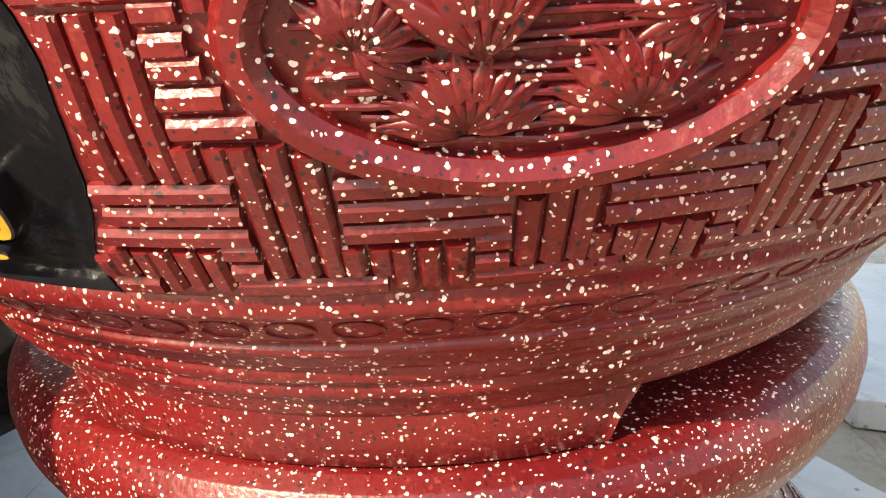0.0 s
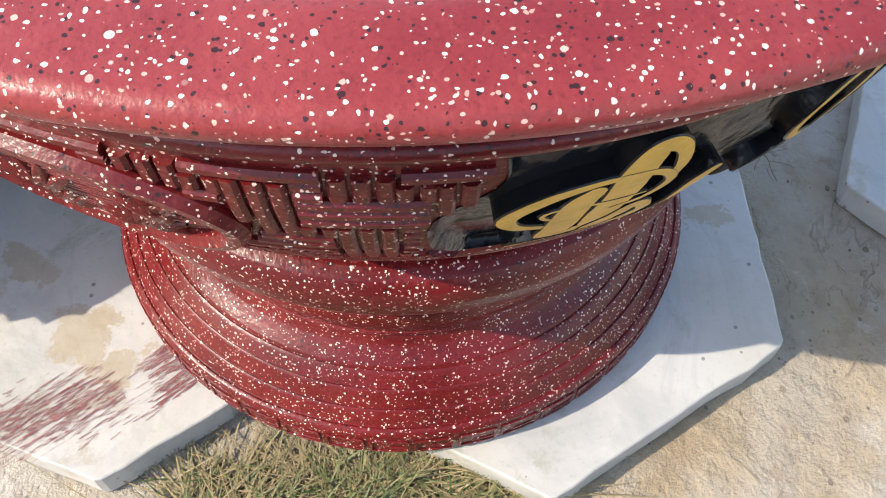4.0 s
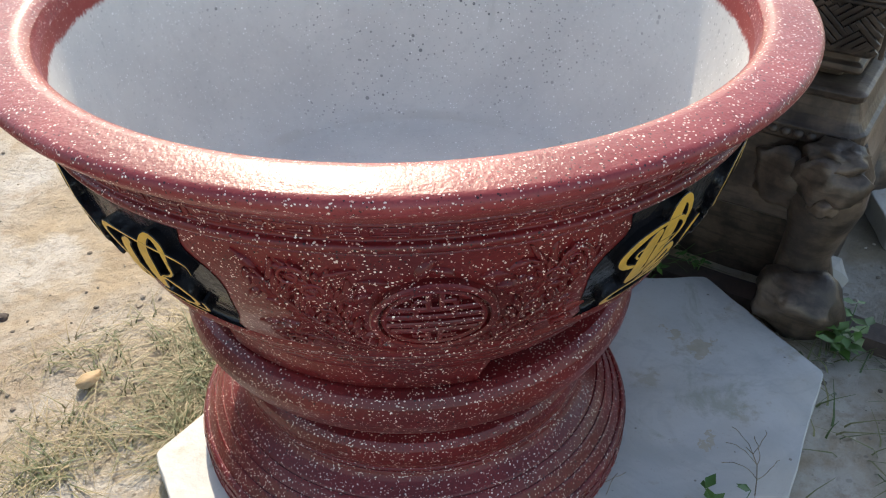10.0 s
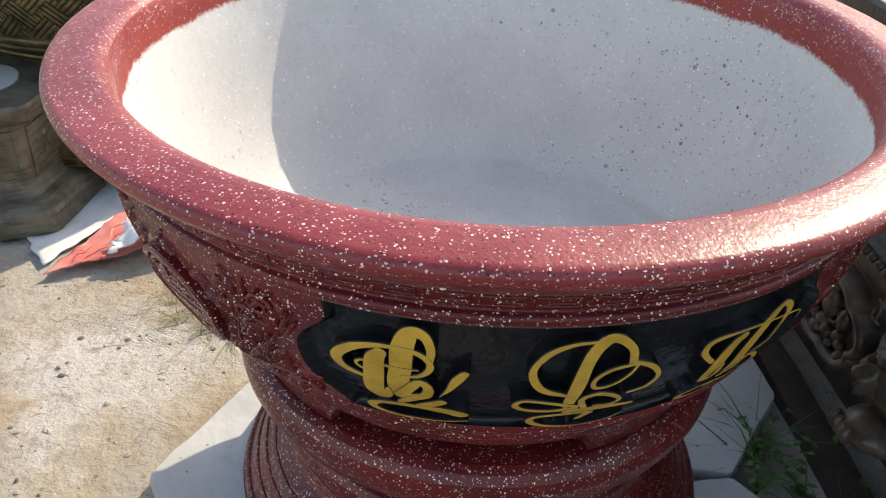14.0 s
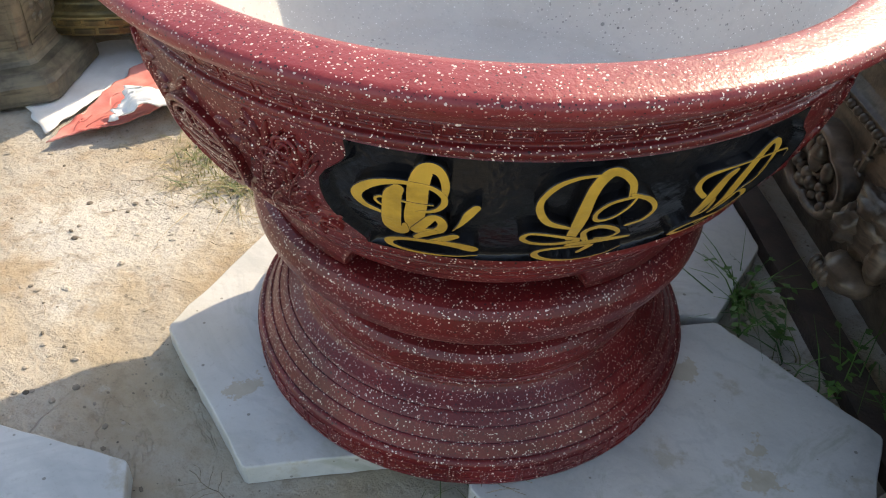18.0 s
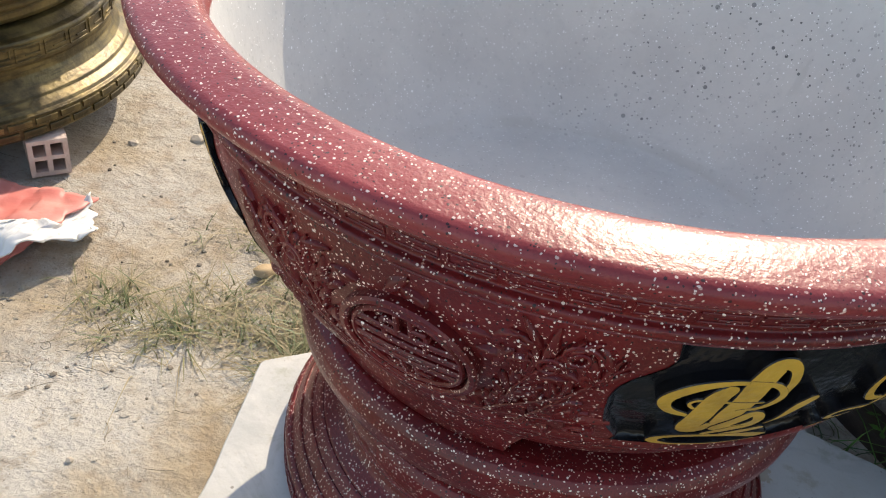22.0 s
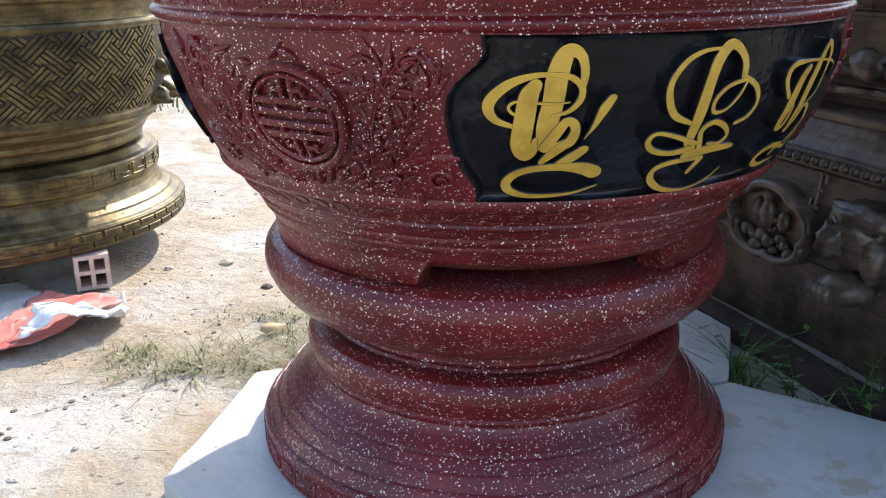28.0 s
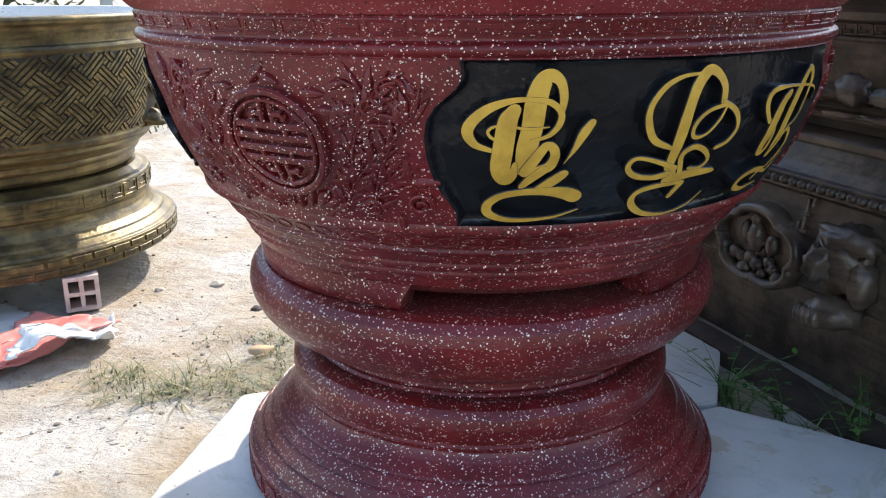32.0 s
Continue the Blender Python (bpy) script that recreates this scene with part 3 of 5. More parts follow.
PANEL_HALF = ([0.390, 0.398, 0.408, 0.418, 0.430, 0.445, 0.462, 0.480, 0.495, 0.507, 0.516, 0.522, 0.530, 0.548], [32.0, 31.8, 31.8, 32.6, 33.8, 34.7, 35.2, 35.4, 35.0, 33.8, 32.2, 31.2, 30.6, 30.9])


def panel_half(z):
    return float(np.interp(z, *PANEL_HALF))


planter = thing("planter", "large red terrazzo planter bowl with carved panels and white inside", "planter")
part("bowl", lathe(rounded(BOWL), 320, 60), RED, planter, "red terrazzo bowl foot with stepped mouldings", False)
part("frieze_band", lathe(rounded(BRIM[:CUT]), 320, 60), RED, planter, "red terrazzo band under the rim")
part("rim", lathe(rounded(BRIM[CUT - 1:]), 320, 60), RED_SHEEN, planter, "paler red terrazzo rim, dust and sky sheen in its colour, white and black chips")
part("lining", lathe(INSIDE, 200, 80), LINING, planter, "white painted inside with a drain hole and dark specks", False)

# the foot ring, cut away under each panel
for k in range(3):
    bm = bmesh.new()
    a0, a1, rows = (161.5, 285.0, 401.5)[k], (223.5, 339.5, 463.5)[k], []
    for i in range(41):
        t = i / 40
        row = []
        for r, z, lean in ((0.276, 0.316, 3.2), (0.2745, 0.300, 1.0), (0.272, 0.2865, 0.0), (0.269, 0.2845, 0.0), (0.236, 0.2845, 0.0), (0.236, 0.302, 1.0)):
            a = radians(a0 - lean + t * (a1 - a0 + 2 * lean))
            row.append(bm.verts.new((r * math.cos(a), r * math.sin(a), z)))
        rows.append(row)
    for p, q in zip(rows, rows[1:]):
        for j in range(5):
            bm.faces.new((p[j], q[j], q[j + 1], p[j + 1])).smooth = j in (0, 1)
    for row in (rows[0][::-1], rows[-1]):
        bm.faces.new(row)
    part("foot", bm, RED, planter)


RECESS = 0.0085


def black_panel(middle):
    """The black lobed field, sunk between two carved ones."""
    bm, rows = bmesh.new(), []
    edge = ((0.0, 0.0008), (0.18, 0.0002), (0.45, -0.0020), (0.75, -0.0062), (1.15, -RECESS))
    heights = [(0.3940, 0.0), (0.3943, 0.35), (0.3955, 0.85)] + [(float(z), 1.0) for z in np.linspace(0.3985, 0.5395, 40)] + [(0.5420, 0.85), (0.5436, 0.35), (0.5440, 0.0)]
    for z, sunk in heights:
        h = panel_half(z)
        spots = [(-h + a, off) for a, off in edge] + [(float(a), -RECESS) for a in np.linspace(-h + 2.2, h - 2.2, 56)] + [(h - a, off) for a, off in reversed(edge)]
        rows.append([bm.verts.new(OUTER(middle + a, z, off if off > 0 else off * sunk)) for a, off in spots])
    for p, q in zip(rows, rows[1:]):
        for i in range(len(p) - 1):
            bm.faces.new((p[i], p[i + 1], q[i + 1], q[i])).smooth = True
    return bm


def red_field(first, last):
    """The red ground of a carved field, from one panel's edge to the next one's."""
    bm, rows = bmesh.new(), []
    for z in sorted([z for _, z in BODY] + [float(z) for z in np.linspace(0.397, 0.541, 40)]):
        a0, a1 = first + panel_half(z), last - panel_half(z)
        rows.append([bm.verts.new(OUTER(a0 + (a1 - a0) * i / 60, z)) for i in range(61)])
    for p, q in zip(rows, rows[1:]):
        for i in range(60):
            bm.faces.new((p[i], p[i + 1], q[i + 1], q[i])).smooth = True
    return bm


for first, last in zip(PANELS, PANELS[1:] + (PANELS[0] + 360,)):
    part("field", red_field(first, last), RED, planter, "red terrazzo ground of a carved field")


# strokes of the three words: rows of (degrees from the panel's middle, height), then widths in mm
WORD_1 = [
    ([(-18.7, 0.4998), (-18.5, 0.5134), (-19.0, 0.5256), (-20.1, 0.5307), (-21.1, 0.5264), (-21.8, 0.5103), (-22.1, 0.4885), (-22.6, 0.4693), (-22.7, 0.4529)], [5, 6, 7, 10, 12, 14, 14, 14, 12]),
    ([(-22.4, 0.5124), (-24.7, 0.5112), (-27.3, 0.5055), (-29.3, 0.4951), (-30.0, 0.4849), (-29.1, 0.4747), (-26.9, 0.4690)], [4, 5, 7, 8, 8, 6, 4]),
    ([(-22.6, 0.5124), (-20.1, 0.5097), (-18.7, 0.5010), (-18.8, 0.4905), (-20.0, 0.4817), (-22.0, 0.4778)], [4, 5, 5, 5, 4, 3]),
    ([(-20.1, 0.4892), (-22.5, 0.4880), (-25.4, 0.4903), (-26.9, 0.4896), (-27.5, 0.4851), (-26.8, 0.4796), (-25.1, 0.4780)], [2, 3, 3, 3, 3, 3, 2]),
    ([(-24.4, 0.5037), (-25.1, 0.4945), (-25.5, 0.4743), (-25.8, 0.4531), (-25.2, 0.4431), (-24.2, 0.4469), (-24.0, 0.4569)], [9, 12, 13, 13, 10, 7, 4]),
    ([(-22.5, 0.4503), (-21.4, 0.4618), (-20.2, 0.4725), (-19.3, 0.4714), (-18.9, 0.4640), (-19.5, 0.4544), (-21.0, 0.4509)], [9, 8, 7, 7, 7, 8, 7]),
    ([(-17.4, 0.4471), (-19.0, 0.4390), (-20.7, 0.4329)], [7, 8, 5]),
    ([(-22.8, 0.4365), (-21.7, 0.4435), (-20.2, 0.4514)], [5, 7, 7]),
    ([(-15.2, 0.4248), (-17.0, 0.4289), (-19.9, 0.4308), (-23.3, 0.4298), (-25.9, 0.4254), (-27.4, 0.4170), (-27.1, 0.4082), (-24.7, 0.4021), (-21.1, 0.4013), (-17.3, 0.4040), (-14.2, 0.4106)], [11, 10, 7, 6, 6, 7, 7, 5, 4, 3, 2]),
    ([(-14.7, 0.4922), (-15.6, 0.4824), (-16.5, 0.4692), (-17.6, 0.4574)], [6, 7, 4, 1]),
]
WORD_2 = [
    ([(4.3, 0.5019), (3.8, 0.5171), (2.2, 0.5285), (0.7, 0.5304), (-0.6, 0.5188), (-1.2, 0.5014), (-1.4, 0.4801), (-1.7, 0.4612), (-1.8, 0.4472)], [6, 6, 7, 9, 9, 9, 10, 9, 8]),
    ([(-0.6, 0.5286), (-3.2, 0.5266), (-5.5, 0.5187), (-7.0, 0.5036), (-6.9, 0.4887), (-5.5, 0.4733), (-2.7, 0.4650)], [3, 4, 5, 5, 6, 6, 4]),
    ([(4.4, 0.5030), (7.2, 0.4927), (8.5, 0.4782), (7.5, 0.4659), (5.5, 0.4606)], [4, 5, 4, 4, 4]),
    ([(5.0, 0.5007), (2.0, 0.4957), (0.4, 0.4841), (0.7, 0.4734), (2.7, 0.4748), (4.4, 0.4864), (5.1, 0.4997)], [4, 4, 4, 4, 3, 3, 3]),
    ([(-0.6, 0.4451), (-4.7, 0.4543), (-7.5, 0.4576), (-8.4, 0.4499), (-7.0, 0.4412), (-4.0, 0.4375), (-0.8, 0.4403)], [5, 4, 4, 5, 5, 5, 7]),
    ([(0.7, 0.4386), (-0.3, 0.4564), (1.3, 0.4640), (3.5, 0.4594), (4.8, 0.4504), (4.0, 0.4426), (1.9, 0.4434)], [5, 5, 5, 5, 4, 4, 3]),
    ([(-1.2, 0.4335), (2.5, 0.4373), (7.0, 0.4377)], [8, 8, 5]),
    ([(1.9, 0.4284), (0.9, 0.4160)], [6, 5]),
    ([(1.8, 0.4299), (-3.2, 0.4277), (-5.6, 0.4219), (-5.4, 0.4106), (-2.5, 0.3994), (1.9, 0.3960), (5.6, 0.4021), (7.5, 0.4149)], [4, 5, 5, 6, 5, 3, 3, 2]),
]
WORD_3 = [
    ([(26.1, 0.4820), (26.4, 0.4982), (26.4, 0.5122), (25.6, 0.5208), (24.5, 0.5220), (23.3, 0.5129), (22.4, 0.4994), (21.9, 0.4816), (21.5, 0.4582), (21.2, 0.4455)], [4, 5, 7, 6, 6, 8, 10, 11, 10, 8]),
    ([(30.3, 0.4893), (30.0, 0.4991), (28.1, 0.5040), (24.7, 0.5071), (21.8, 0.5082), (18.6, 0.5090), (15.4, 0.5083), (14.1, 0.5042), (13.9, 0.4961), (14.8, 0.4869), (16.2, 0.4775)], [1, 2, 3, 3, 3, 3, 5, 6, 6, 5, 5]),
    ([(19.4, 0.5022), (18.4, 0.4945), (17.7, 0.4713), (17.1, 0.4499), (18.4, 0.4460), (19.0, 0.4550), (18.8, 0.4672)], [7, 9, 11, 8, 5, 5, 4]),
    ([(26.4, 0.4934), (26.3, 0.4817), (25.3, 0.4727), (23.5, 0.4681)], [3, 3, 3, 2]),
    ([(21.0, 0.4423), (22.2, 0.4534), (23.3, 0.4651), (25.1, 0.4604), (26.6, 0.4471), (26.3, 0.4329), (25.1, 0.4252)], [7, 5, 4, 5, 5, 5, 4]),
    ([(21.8, 0.4153), (23.3, 0.4224), (26.8, 0.4189), (28.0, 0.4374)], [4, 5, 4, 3]),
    ([(24.0, 0.4230), (20.5, 0.4250), (17.5, 0.4200), (17.0, 0.4110), (20.0, 0.4055), (25.0, 0.4080)], [6, 6, 6, 6, 5, 3]),
]

for mid in PANELS:
    panel = part("panel", black_panel(mid), BLACK, planter, "glossy black lobed panel")
    for word in (WORD_1, WORD_2, WORD_3):
        bm = bmesh.new()
        for n, (pts, wide) in enumerate(word):
            run = spline([(mid + a, z + 0.001, 1.40 * w / 1000) for (a, z), w in zip(pts, wide)])
            ribbon(bm, OUTER, run, 0.0012 + 0.00009 * n, -RECESS, 0.0008, True, 1, 0)
        part("letter", bm, [GOLD, BLACK], panel, "raised gold calligraphy letter")


def keep_field(az, z, gap):
    return 0.400 < z < 0.540 and all(abs((az - m + 180) % 360 - 180) > panel_half(z) + gap for m in PANELS)


# the carved field with the lotus oval
OVAL_AT, OVAL_Z, OVAL_A, OVAL_B = -31.4, 0.4830, 12.0, 0.0415
basket_fret(planter, RED, OUTER, -30.0, 30, 0.394, 0.544, 0.0285, 0.0080, 0.0038,
            lambda az, z: abs((az + 30 + 180) % 360 - 180) < 30 and keep_field(az, z, 0.5) and ((az - OVAL_AT) / (OVAL_A + 1.3)) ** 2 + ((z - OVAL_Z) / (OVAL_B + 0.006)) ** 2 > 1, 0.0, 0.0019)
bm = bmesh.new()
ring = [(OVAL_AT + OVAL_A * math.cos(2 * math.pi * k / 64), OVAL_Z + OVAL_B * math.sin(2 * math.pi * k / 64), 0.013) for k in range(65)]
ribbon(bm, OUTER, ring, 0.0085, 0.0, 0.0048, False)
oval = part("oval_frame", bm, RED, planter, "raised oval frame")
bm = bmesh.new()
for az, z, size, a0, a1 in ((-3.2, -0.026, 0.026, 10, 170), (4.0, -0.024, 0.028, 20, 175), (7.0, 0.004, 0.028, 60, 250), (-7.5, -0.002, 0.022, -60, 130), (-6.0, 0.016, 0.015, 0, 180), (6.0, 0.022, 0.015, 0, 360)):
    for i in range(9):
        ang = a0 + (a1 - a0) * i / 8
        petal(bm, OUTER, OVAL_AT + az, OVAL_Z + z, ang, size * 0.95, size * 0.42, 0.0066, 10, 0, 6)
for ang in (60, 78, 96, 114, 132):
    petal(bm, OUTER, OVAL_AT - 2.5, OVAL_Z - 0.006, ang, 0.034, 0.013, 0.0085, (ang - 95) * 0.5, 0, 6)
part("lotus_carving", bm, RED, oval, "lotus leaves and bud in relief")
bm = bmesh.new()
rng = random.Random(5)
for i in range(15):
    z = OVAL_Z - 0.030 + 0.0042 * i
    half = OVAL_A * 0.86 * math.sqrt(max(1 - ((z - OVAL_Z) / OVAL_B) ** 2, 0.02))
    a = OVAL_AT - half * rng.uniform(0.3, 1.0)
    run = [(a + t * half * 1.5, z + 0.0008 * math.sin(9 * t + i), 0.0022) for t in np.linspace(0, 1, 9) if abs(a + t * half * 1.5 - OVAL_AT) < half]
    if len(run) > 2:
        ribbon(bm, OUTER, run, 0.0028, 0.0, 0.0006, False)
part("water_carving", bm, RED, oval, "carved ripple lines")


# the carved fields with the round seal among leaves
def seal(middle):
    medal_z = 0.470
    kx = OUTER.rad(medal_z) * math.pi / 180

    def at(u, v, w):
        return middle + 0.85 * u / kx, medal_z + 0.85 * v / 1.12, 0.88 * w

    bm = bmesh.new()
    for r, w, h in ((0.0605, 0.0082, 0.0090), (0.0505, 0.0055, 0.0072)):
        ribbon(bm, OUTER, [at(r * math.cos(2 * math.pi * k / 56), r * math.sin(2 * math.pi * k / 56), w) for k in range(57)], h, 0.0, 0.0018, False)
    frame_ = part("seal_ring", bm, RED, planter, "round double ring in relief")
    bm = bmesh.new()
    bars = [(-0.046, 0.0205, 0.046, 0.0205), (-0.049, 0.0068, 0.049, 0.0068), (-0.049, -0.0068, 0.049, -0.0068), (-0.046, -0.0205, 0.046, -0.0205), (-0.019, 0.0205, -0.019, 0.0068), (0.019, 0.0205, 0.019, 0.0068),
            (-0.019, -0.0205, -0.019, -0.0068), (0.019, -0.0205, 0.019, -0.0068)]
    for flip in (-1, 1):
        bars += [(-0.0065, 0.0205 * flip, -0.0065, 0.049 * flip), (0.0065, 0.0205 * flip, 0.0065, 0.049 * flip), (-0.020, 0.0345 * flip, -0.0065, 0.0345 * flip), (0.0065, 0.0345 * flip, 0.020, 0.0345 * flip),
                 (-0.020, 0.0345 * flip, -0.020, 0.0275 * flip), (0.020, 0.0345 * flip, 0.020, 0.0275 * flip)]
    for n, (u0, v0, u1, v1) in enumerate(bars):
        ribbon(bm, OUTER, [at(u0 + (u1 - u0) * t, v0 + (v1 - v0) * t, 0.0078 if n < 4 else 0.0056) for t in np.linspace(0, 1, 6)], 0.0062 + 0.0002 * (n % 3), 0.0, 0.0012, False)
    part("seal_sign", bm, RED, frame_, "carved long-life sign")
    bm = bmesh.new()
    rng = random.Random(11)
    for side in (-1, 1):
        for i in range(8):
            ang = 90 - side * (14 + i * 19.0)
            d = 0.064 + 0.003 * (i % 2)
            a = math.radians(ang)
            az, z = middle + d * math.cos(a) / kx, medal_z + d * math.sin(a) * 0.92 / 1.12
            if keep_field(az, z, 1.0):
                petal(bm, OUTER, az, z, ang + side * rng.uniform(35, 80) * (-1 if i % 3 else 1), rng.uniform(0.020, 0.030), rng.uniform(0.009, 0.013), 0.0055, side * rng.uniform(-40, 40), 1, 7)
        # sprays of long narrow leaves
        for a0, z0, lean in ((12.5, 0.488, 75), (16.0, 0.440, 60), (9.5, 0.408, 20), (20.0, 0.492, 95), (14.0, 0.520, 120)):
            for i in range(6):
                ang = 90 - side * (90 - lean) + (i - 2.5) * 24
                length = rng.uniform(0.024, 0.036)
                a1, z1 = middle + side * a0 + length * math.cos(radians(ang)) / kx, z0 + length * math.sin(radians(ang)) / 1.12
                if keep_field(a1, z1, 1.0) and keep_field(middle + side * a0, z0, 1.0) and math.hypot((a1 - middle) * kx, (z1 - medal_z) * 1.12) > 0.060:
                    petal(bm, OUTER, middle + side * a0, z0, ang, length, length * 0.24, 0.0056, rng.uniform(-25, 25), 1, 7)
        # branches that climb from the seal's foot, with leaves on both sides
        for a0, z0, lean, tall in ((8.0, 0.400, 9.0, 0.075), (13.0, 0.402, 9.0, 0.120), (11.5, 0.455, 6.0, 0.080), (5.0, 0.398, 14.0, 0.040)):
            stem = [(middle + side * (a0 + lean * t**1.5), z0 + tall * t, 0.0032 - 0.0018 * t) for t in np.linspace(0, 1, 12)]
            stem = [q for q in stem if keep_field(q[0], q[1], 1.5)]
            if len(stem) > 3:
                ribbon(bm, OUTER, stem, 0.0048, 0.0, 0.0010)
            for q in stem[1::1]:
                for turn in (-1, 1):
                    length = rng.uniform(0.018, 0.030)
                    ang = 90 - side * 28 + turn * rng.uniform(28, 62)
                    a1, z1 = q[0] + length * math.cos(radians(ang)) / kx, q[1] + length * math.sin(radians(ang)) / 1.12
                    if keep_field(a1, z1, 1.2) and math.hypot((a1 - middle) * kx, (z1 - medal_z) * 1.12) > 0.060:
                        petal(bm, OUTER, q[0], q[1], ang, length, length * rng.uniform(0.30, 0.42), 0.0054, turn * rng.uniform(-40, 10), 1, 6)
        for i in range(16):
            az, z = middle + side * rng.uniform(11.0, 25.0), rng.uniform(0.402, 0.536)
            length = rng.uniform(0.016, 0.028)
            if keep_field(az, z, 3.0) and keep_field(az, z + 0.012, 3.0):
                petal(bm, OUTER, az, z, rng.uniform(0, 360), length, length * rng.uniform(0.35, 0.5), 0.0050, rng.uniform(-60, 60), 1, 6)
        for az, z, r in ((17.5, 0.520, 0.013), (20.0, 0.418, 0.012), (15.0, 0.505, 0.010), (13.0, 0.412, 0.010)):
            if keep_field(middle + side * az, z, 3.0):
                run = [(middle + side * az + (r * (1 - 0.75 * t)) * math.cos(9 * t) / kx, z + (r * (1 - 0.75 * t)) * math.sin(9 * t) / 1.12, 0.0042 - 0.002 * t) for t in np.linspace(0, 1, 26)]
                ribbon(bm, OUTER, run, 0.0052, 0.0, 0.0010)
    for k in range(7):
        petal(bm, OUTER, middle + 1.5 * (k - 3), 0.4035 + 0.002 * abs(k - 3), 90 - (k - 3) * 24, 0.024, 0.011, 0.0058, 0, 1, 7)
    part("leaf_carving", bm, RED, planter, "carved leaf sprays round the seal")


seal(92.2)
seal(211.0)

FRIEZE = Round([(0.389, 0.561), (0.3945, 0.5755)])
part("rim_frieze", meander(bmesh.new(), FRIEZE, 64, 0.5635, 0.5735, 0.0020, 0.0011), RED, planter, "shallow key frieze under the rim")
LOWER = Round([(0.311, 0.366), (0.324, 0.381)])
ring_of("engraved_oval", ribbon(bmesh.new(), LOWER, [(1.75 * math.cos(a), 0.3738 + 0.0052 * math.sin(a), 0.0011) for a in np.linspace(0, 2 * math.pi, 15)], 0.0010, 0.0, 0.0004, False), RED, planter, 78)

pedestal = thing("pedestal", "round red terrazzo stand with stepped mouldings under the planter", "pedestal")
part("stand_body", lathe(rounded(PEDESTAL, 3, 0.0008), 320, 35), RED, pedestal, "red terrazzo stand with white chips")
part("base_fret", meander(bmesh.new(), Round([(0.3052, 0.0), (0.3058, 0.036)]), 46, 0.008, 0.030, 0.0030, 0.0016), RED, pedestal, "shallow key fret on the base edge")


# ---- ground ----
GROUND_Z = -0.034


def ground_height(x, y):
    d = math.hypot(x, y)
    h = 0.006 * noise.fractal((1.7 * x, 1.7 * y, 0.3), 1.0, 2.0, 4) + 0.0042 * noise.fractal((9 * x, 9 * y, 4.0), 0.8, 2.0, 4)
    fall = min(max((x - 0.38) / 0.5, 0.0), 1.0)
    return GROUND_Z + h * min(1.0, max(0.35, d / 0.8)) - 0.003 - 0.026 * fall * fall * (3 - 2 * fall)


side = [math.sinh(t) * 0.115 for t in np.linspace(-6.9, 6.9, 441)]
verts = [(x, y, ground_height(x, y) if max(abs(x), abs(y)) < 6 else GROUND_Z - 0.026) for y in side for x in side]
n = len(side)
me = bpy.data.meshes.new("ground")
me.from_pydata(verts, [], [(j * n + i, j * n + i + 1, (j + 1) * n + i + 1, (j + 1) * n + i) for j in range(n - 1) for i in range(n - 1)])
me.polygons.foreach_set("use_smooth", [True] * len(me.polygons))
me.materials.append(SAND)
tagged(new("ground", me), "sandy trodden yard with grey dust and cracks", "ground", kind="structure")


# ---- marble slabs ----
def slab(pts, top, thick, label, tilt=(0.0, 0.0), seed=1):
    rng = random.Random(seed)
    outline = []
    for (x0, y0), (x1, y1) in zip(pts, pts[1:] + pts[:1]):
        length = math.hypot(x1 - x0, y1 - y0)
        steps = max(int(length / 0.025), 1)
        for k in range(steps):
            t = (k + (0.35 if k == 0 else 0.0)) / steps * 1.0
            w = rng.uniform(-0.0012, 0.0012) - (0.004 * rng.random() if rng.random() < 0.07 else 0.0)
            outline.append((x0 + (x1 - x0) * t - (y1 - y0) / length * w, y0 + (y1 - y0) * t + (x1 - x0) / length * w))
            if k == 0:
                outline[-1] = (x0 + (x1 - x0) * 0.004 / length, y0 + (y1 - y0) * 0.004 / length)
        outline.append((x1 - (x1 - x0) * 0.004 / length, y1 - (y1 - y0) * 0.004 / length))
    cx, cy = sum(p[0] for p in outline) / len(outline), sum(p[1] for p in outline) / len(outline)
    bm, rings = bmesh.new(), []
    for shrink, z in ((0.0022, top), (0.0006, top - 0.0010), (0.0, top - 0.003), (0.0, top - thick)):
        ring_ = []
        for x, y in outline:
            d = math.hypot(x - cx, y - cy)
            k = 1 - shrink / d
            px, py = cx + (x - cx) * k, cy + (y - cy) * k
            ring_.append(bm.verts.new((px, py, z + tilt[0] * (px - cx) + tilt[1] * (py - cy))))
        rings.append(ring_)
    for p, q in zip(rings, rings[1:]):
        for k in range(len(p)):
            bm.faces.new((p[k], q[k], q[(k + 1) % len(p)], p[(k + 1) % len(p)]))
    bm.faces.new(rings[0])
    return tagged(part("marble_slab", bm, MARBLE), label, "stone slab", "marble slabs round the pedestal")


slab([(0.371, 0.079), (0.256, 0.357), (-0.024, 0.405), (-0.165, 0.185), (-0.060, -0.080), (0.215, -0.130)], -0.0005, 0.034, "grey-white six-sided marble slab under the pedestal", seed=2)
slab([(-0.224, 0.208), (-0.487, 0.219), (-0.632, -0.012), (-0.524, -0.267), (-0.252, -0.275), (-0.115, -0.050)], -0.0005, 0.034, "grey-white six-sided marble slab beside weeds", seed=3)
slab([(-0.247, -0.281), (-0.194, -0.478), (-0.086, -0.553), (0.090, -0.592), (0.148, -0.545), (0.277, -0.335), (0.219, -0.207), (0.020, -0.100), (-0.120, -0.160)], -0.0005, 0.034, "grey-white marble slab with red paint smears and dried mud", seed=4)
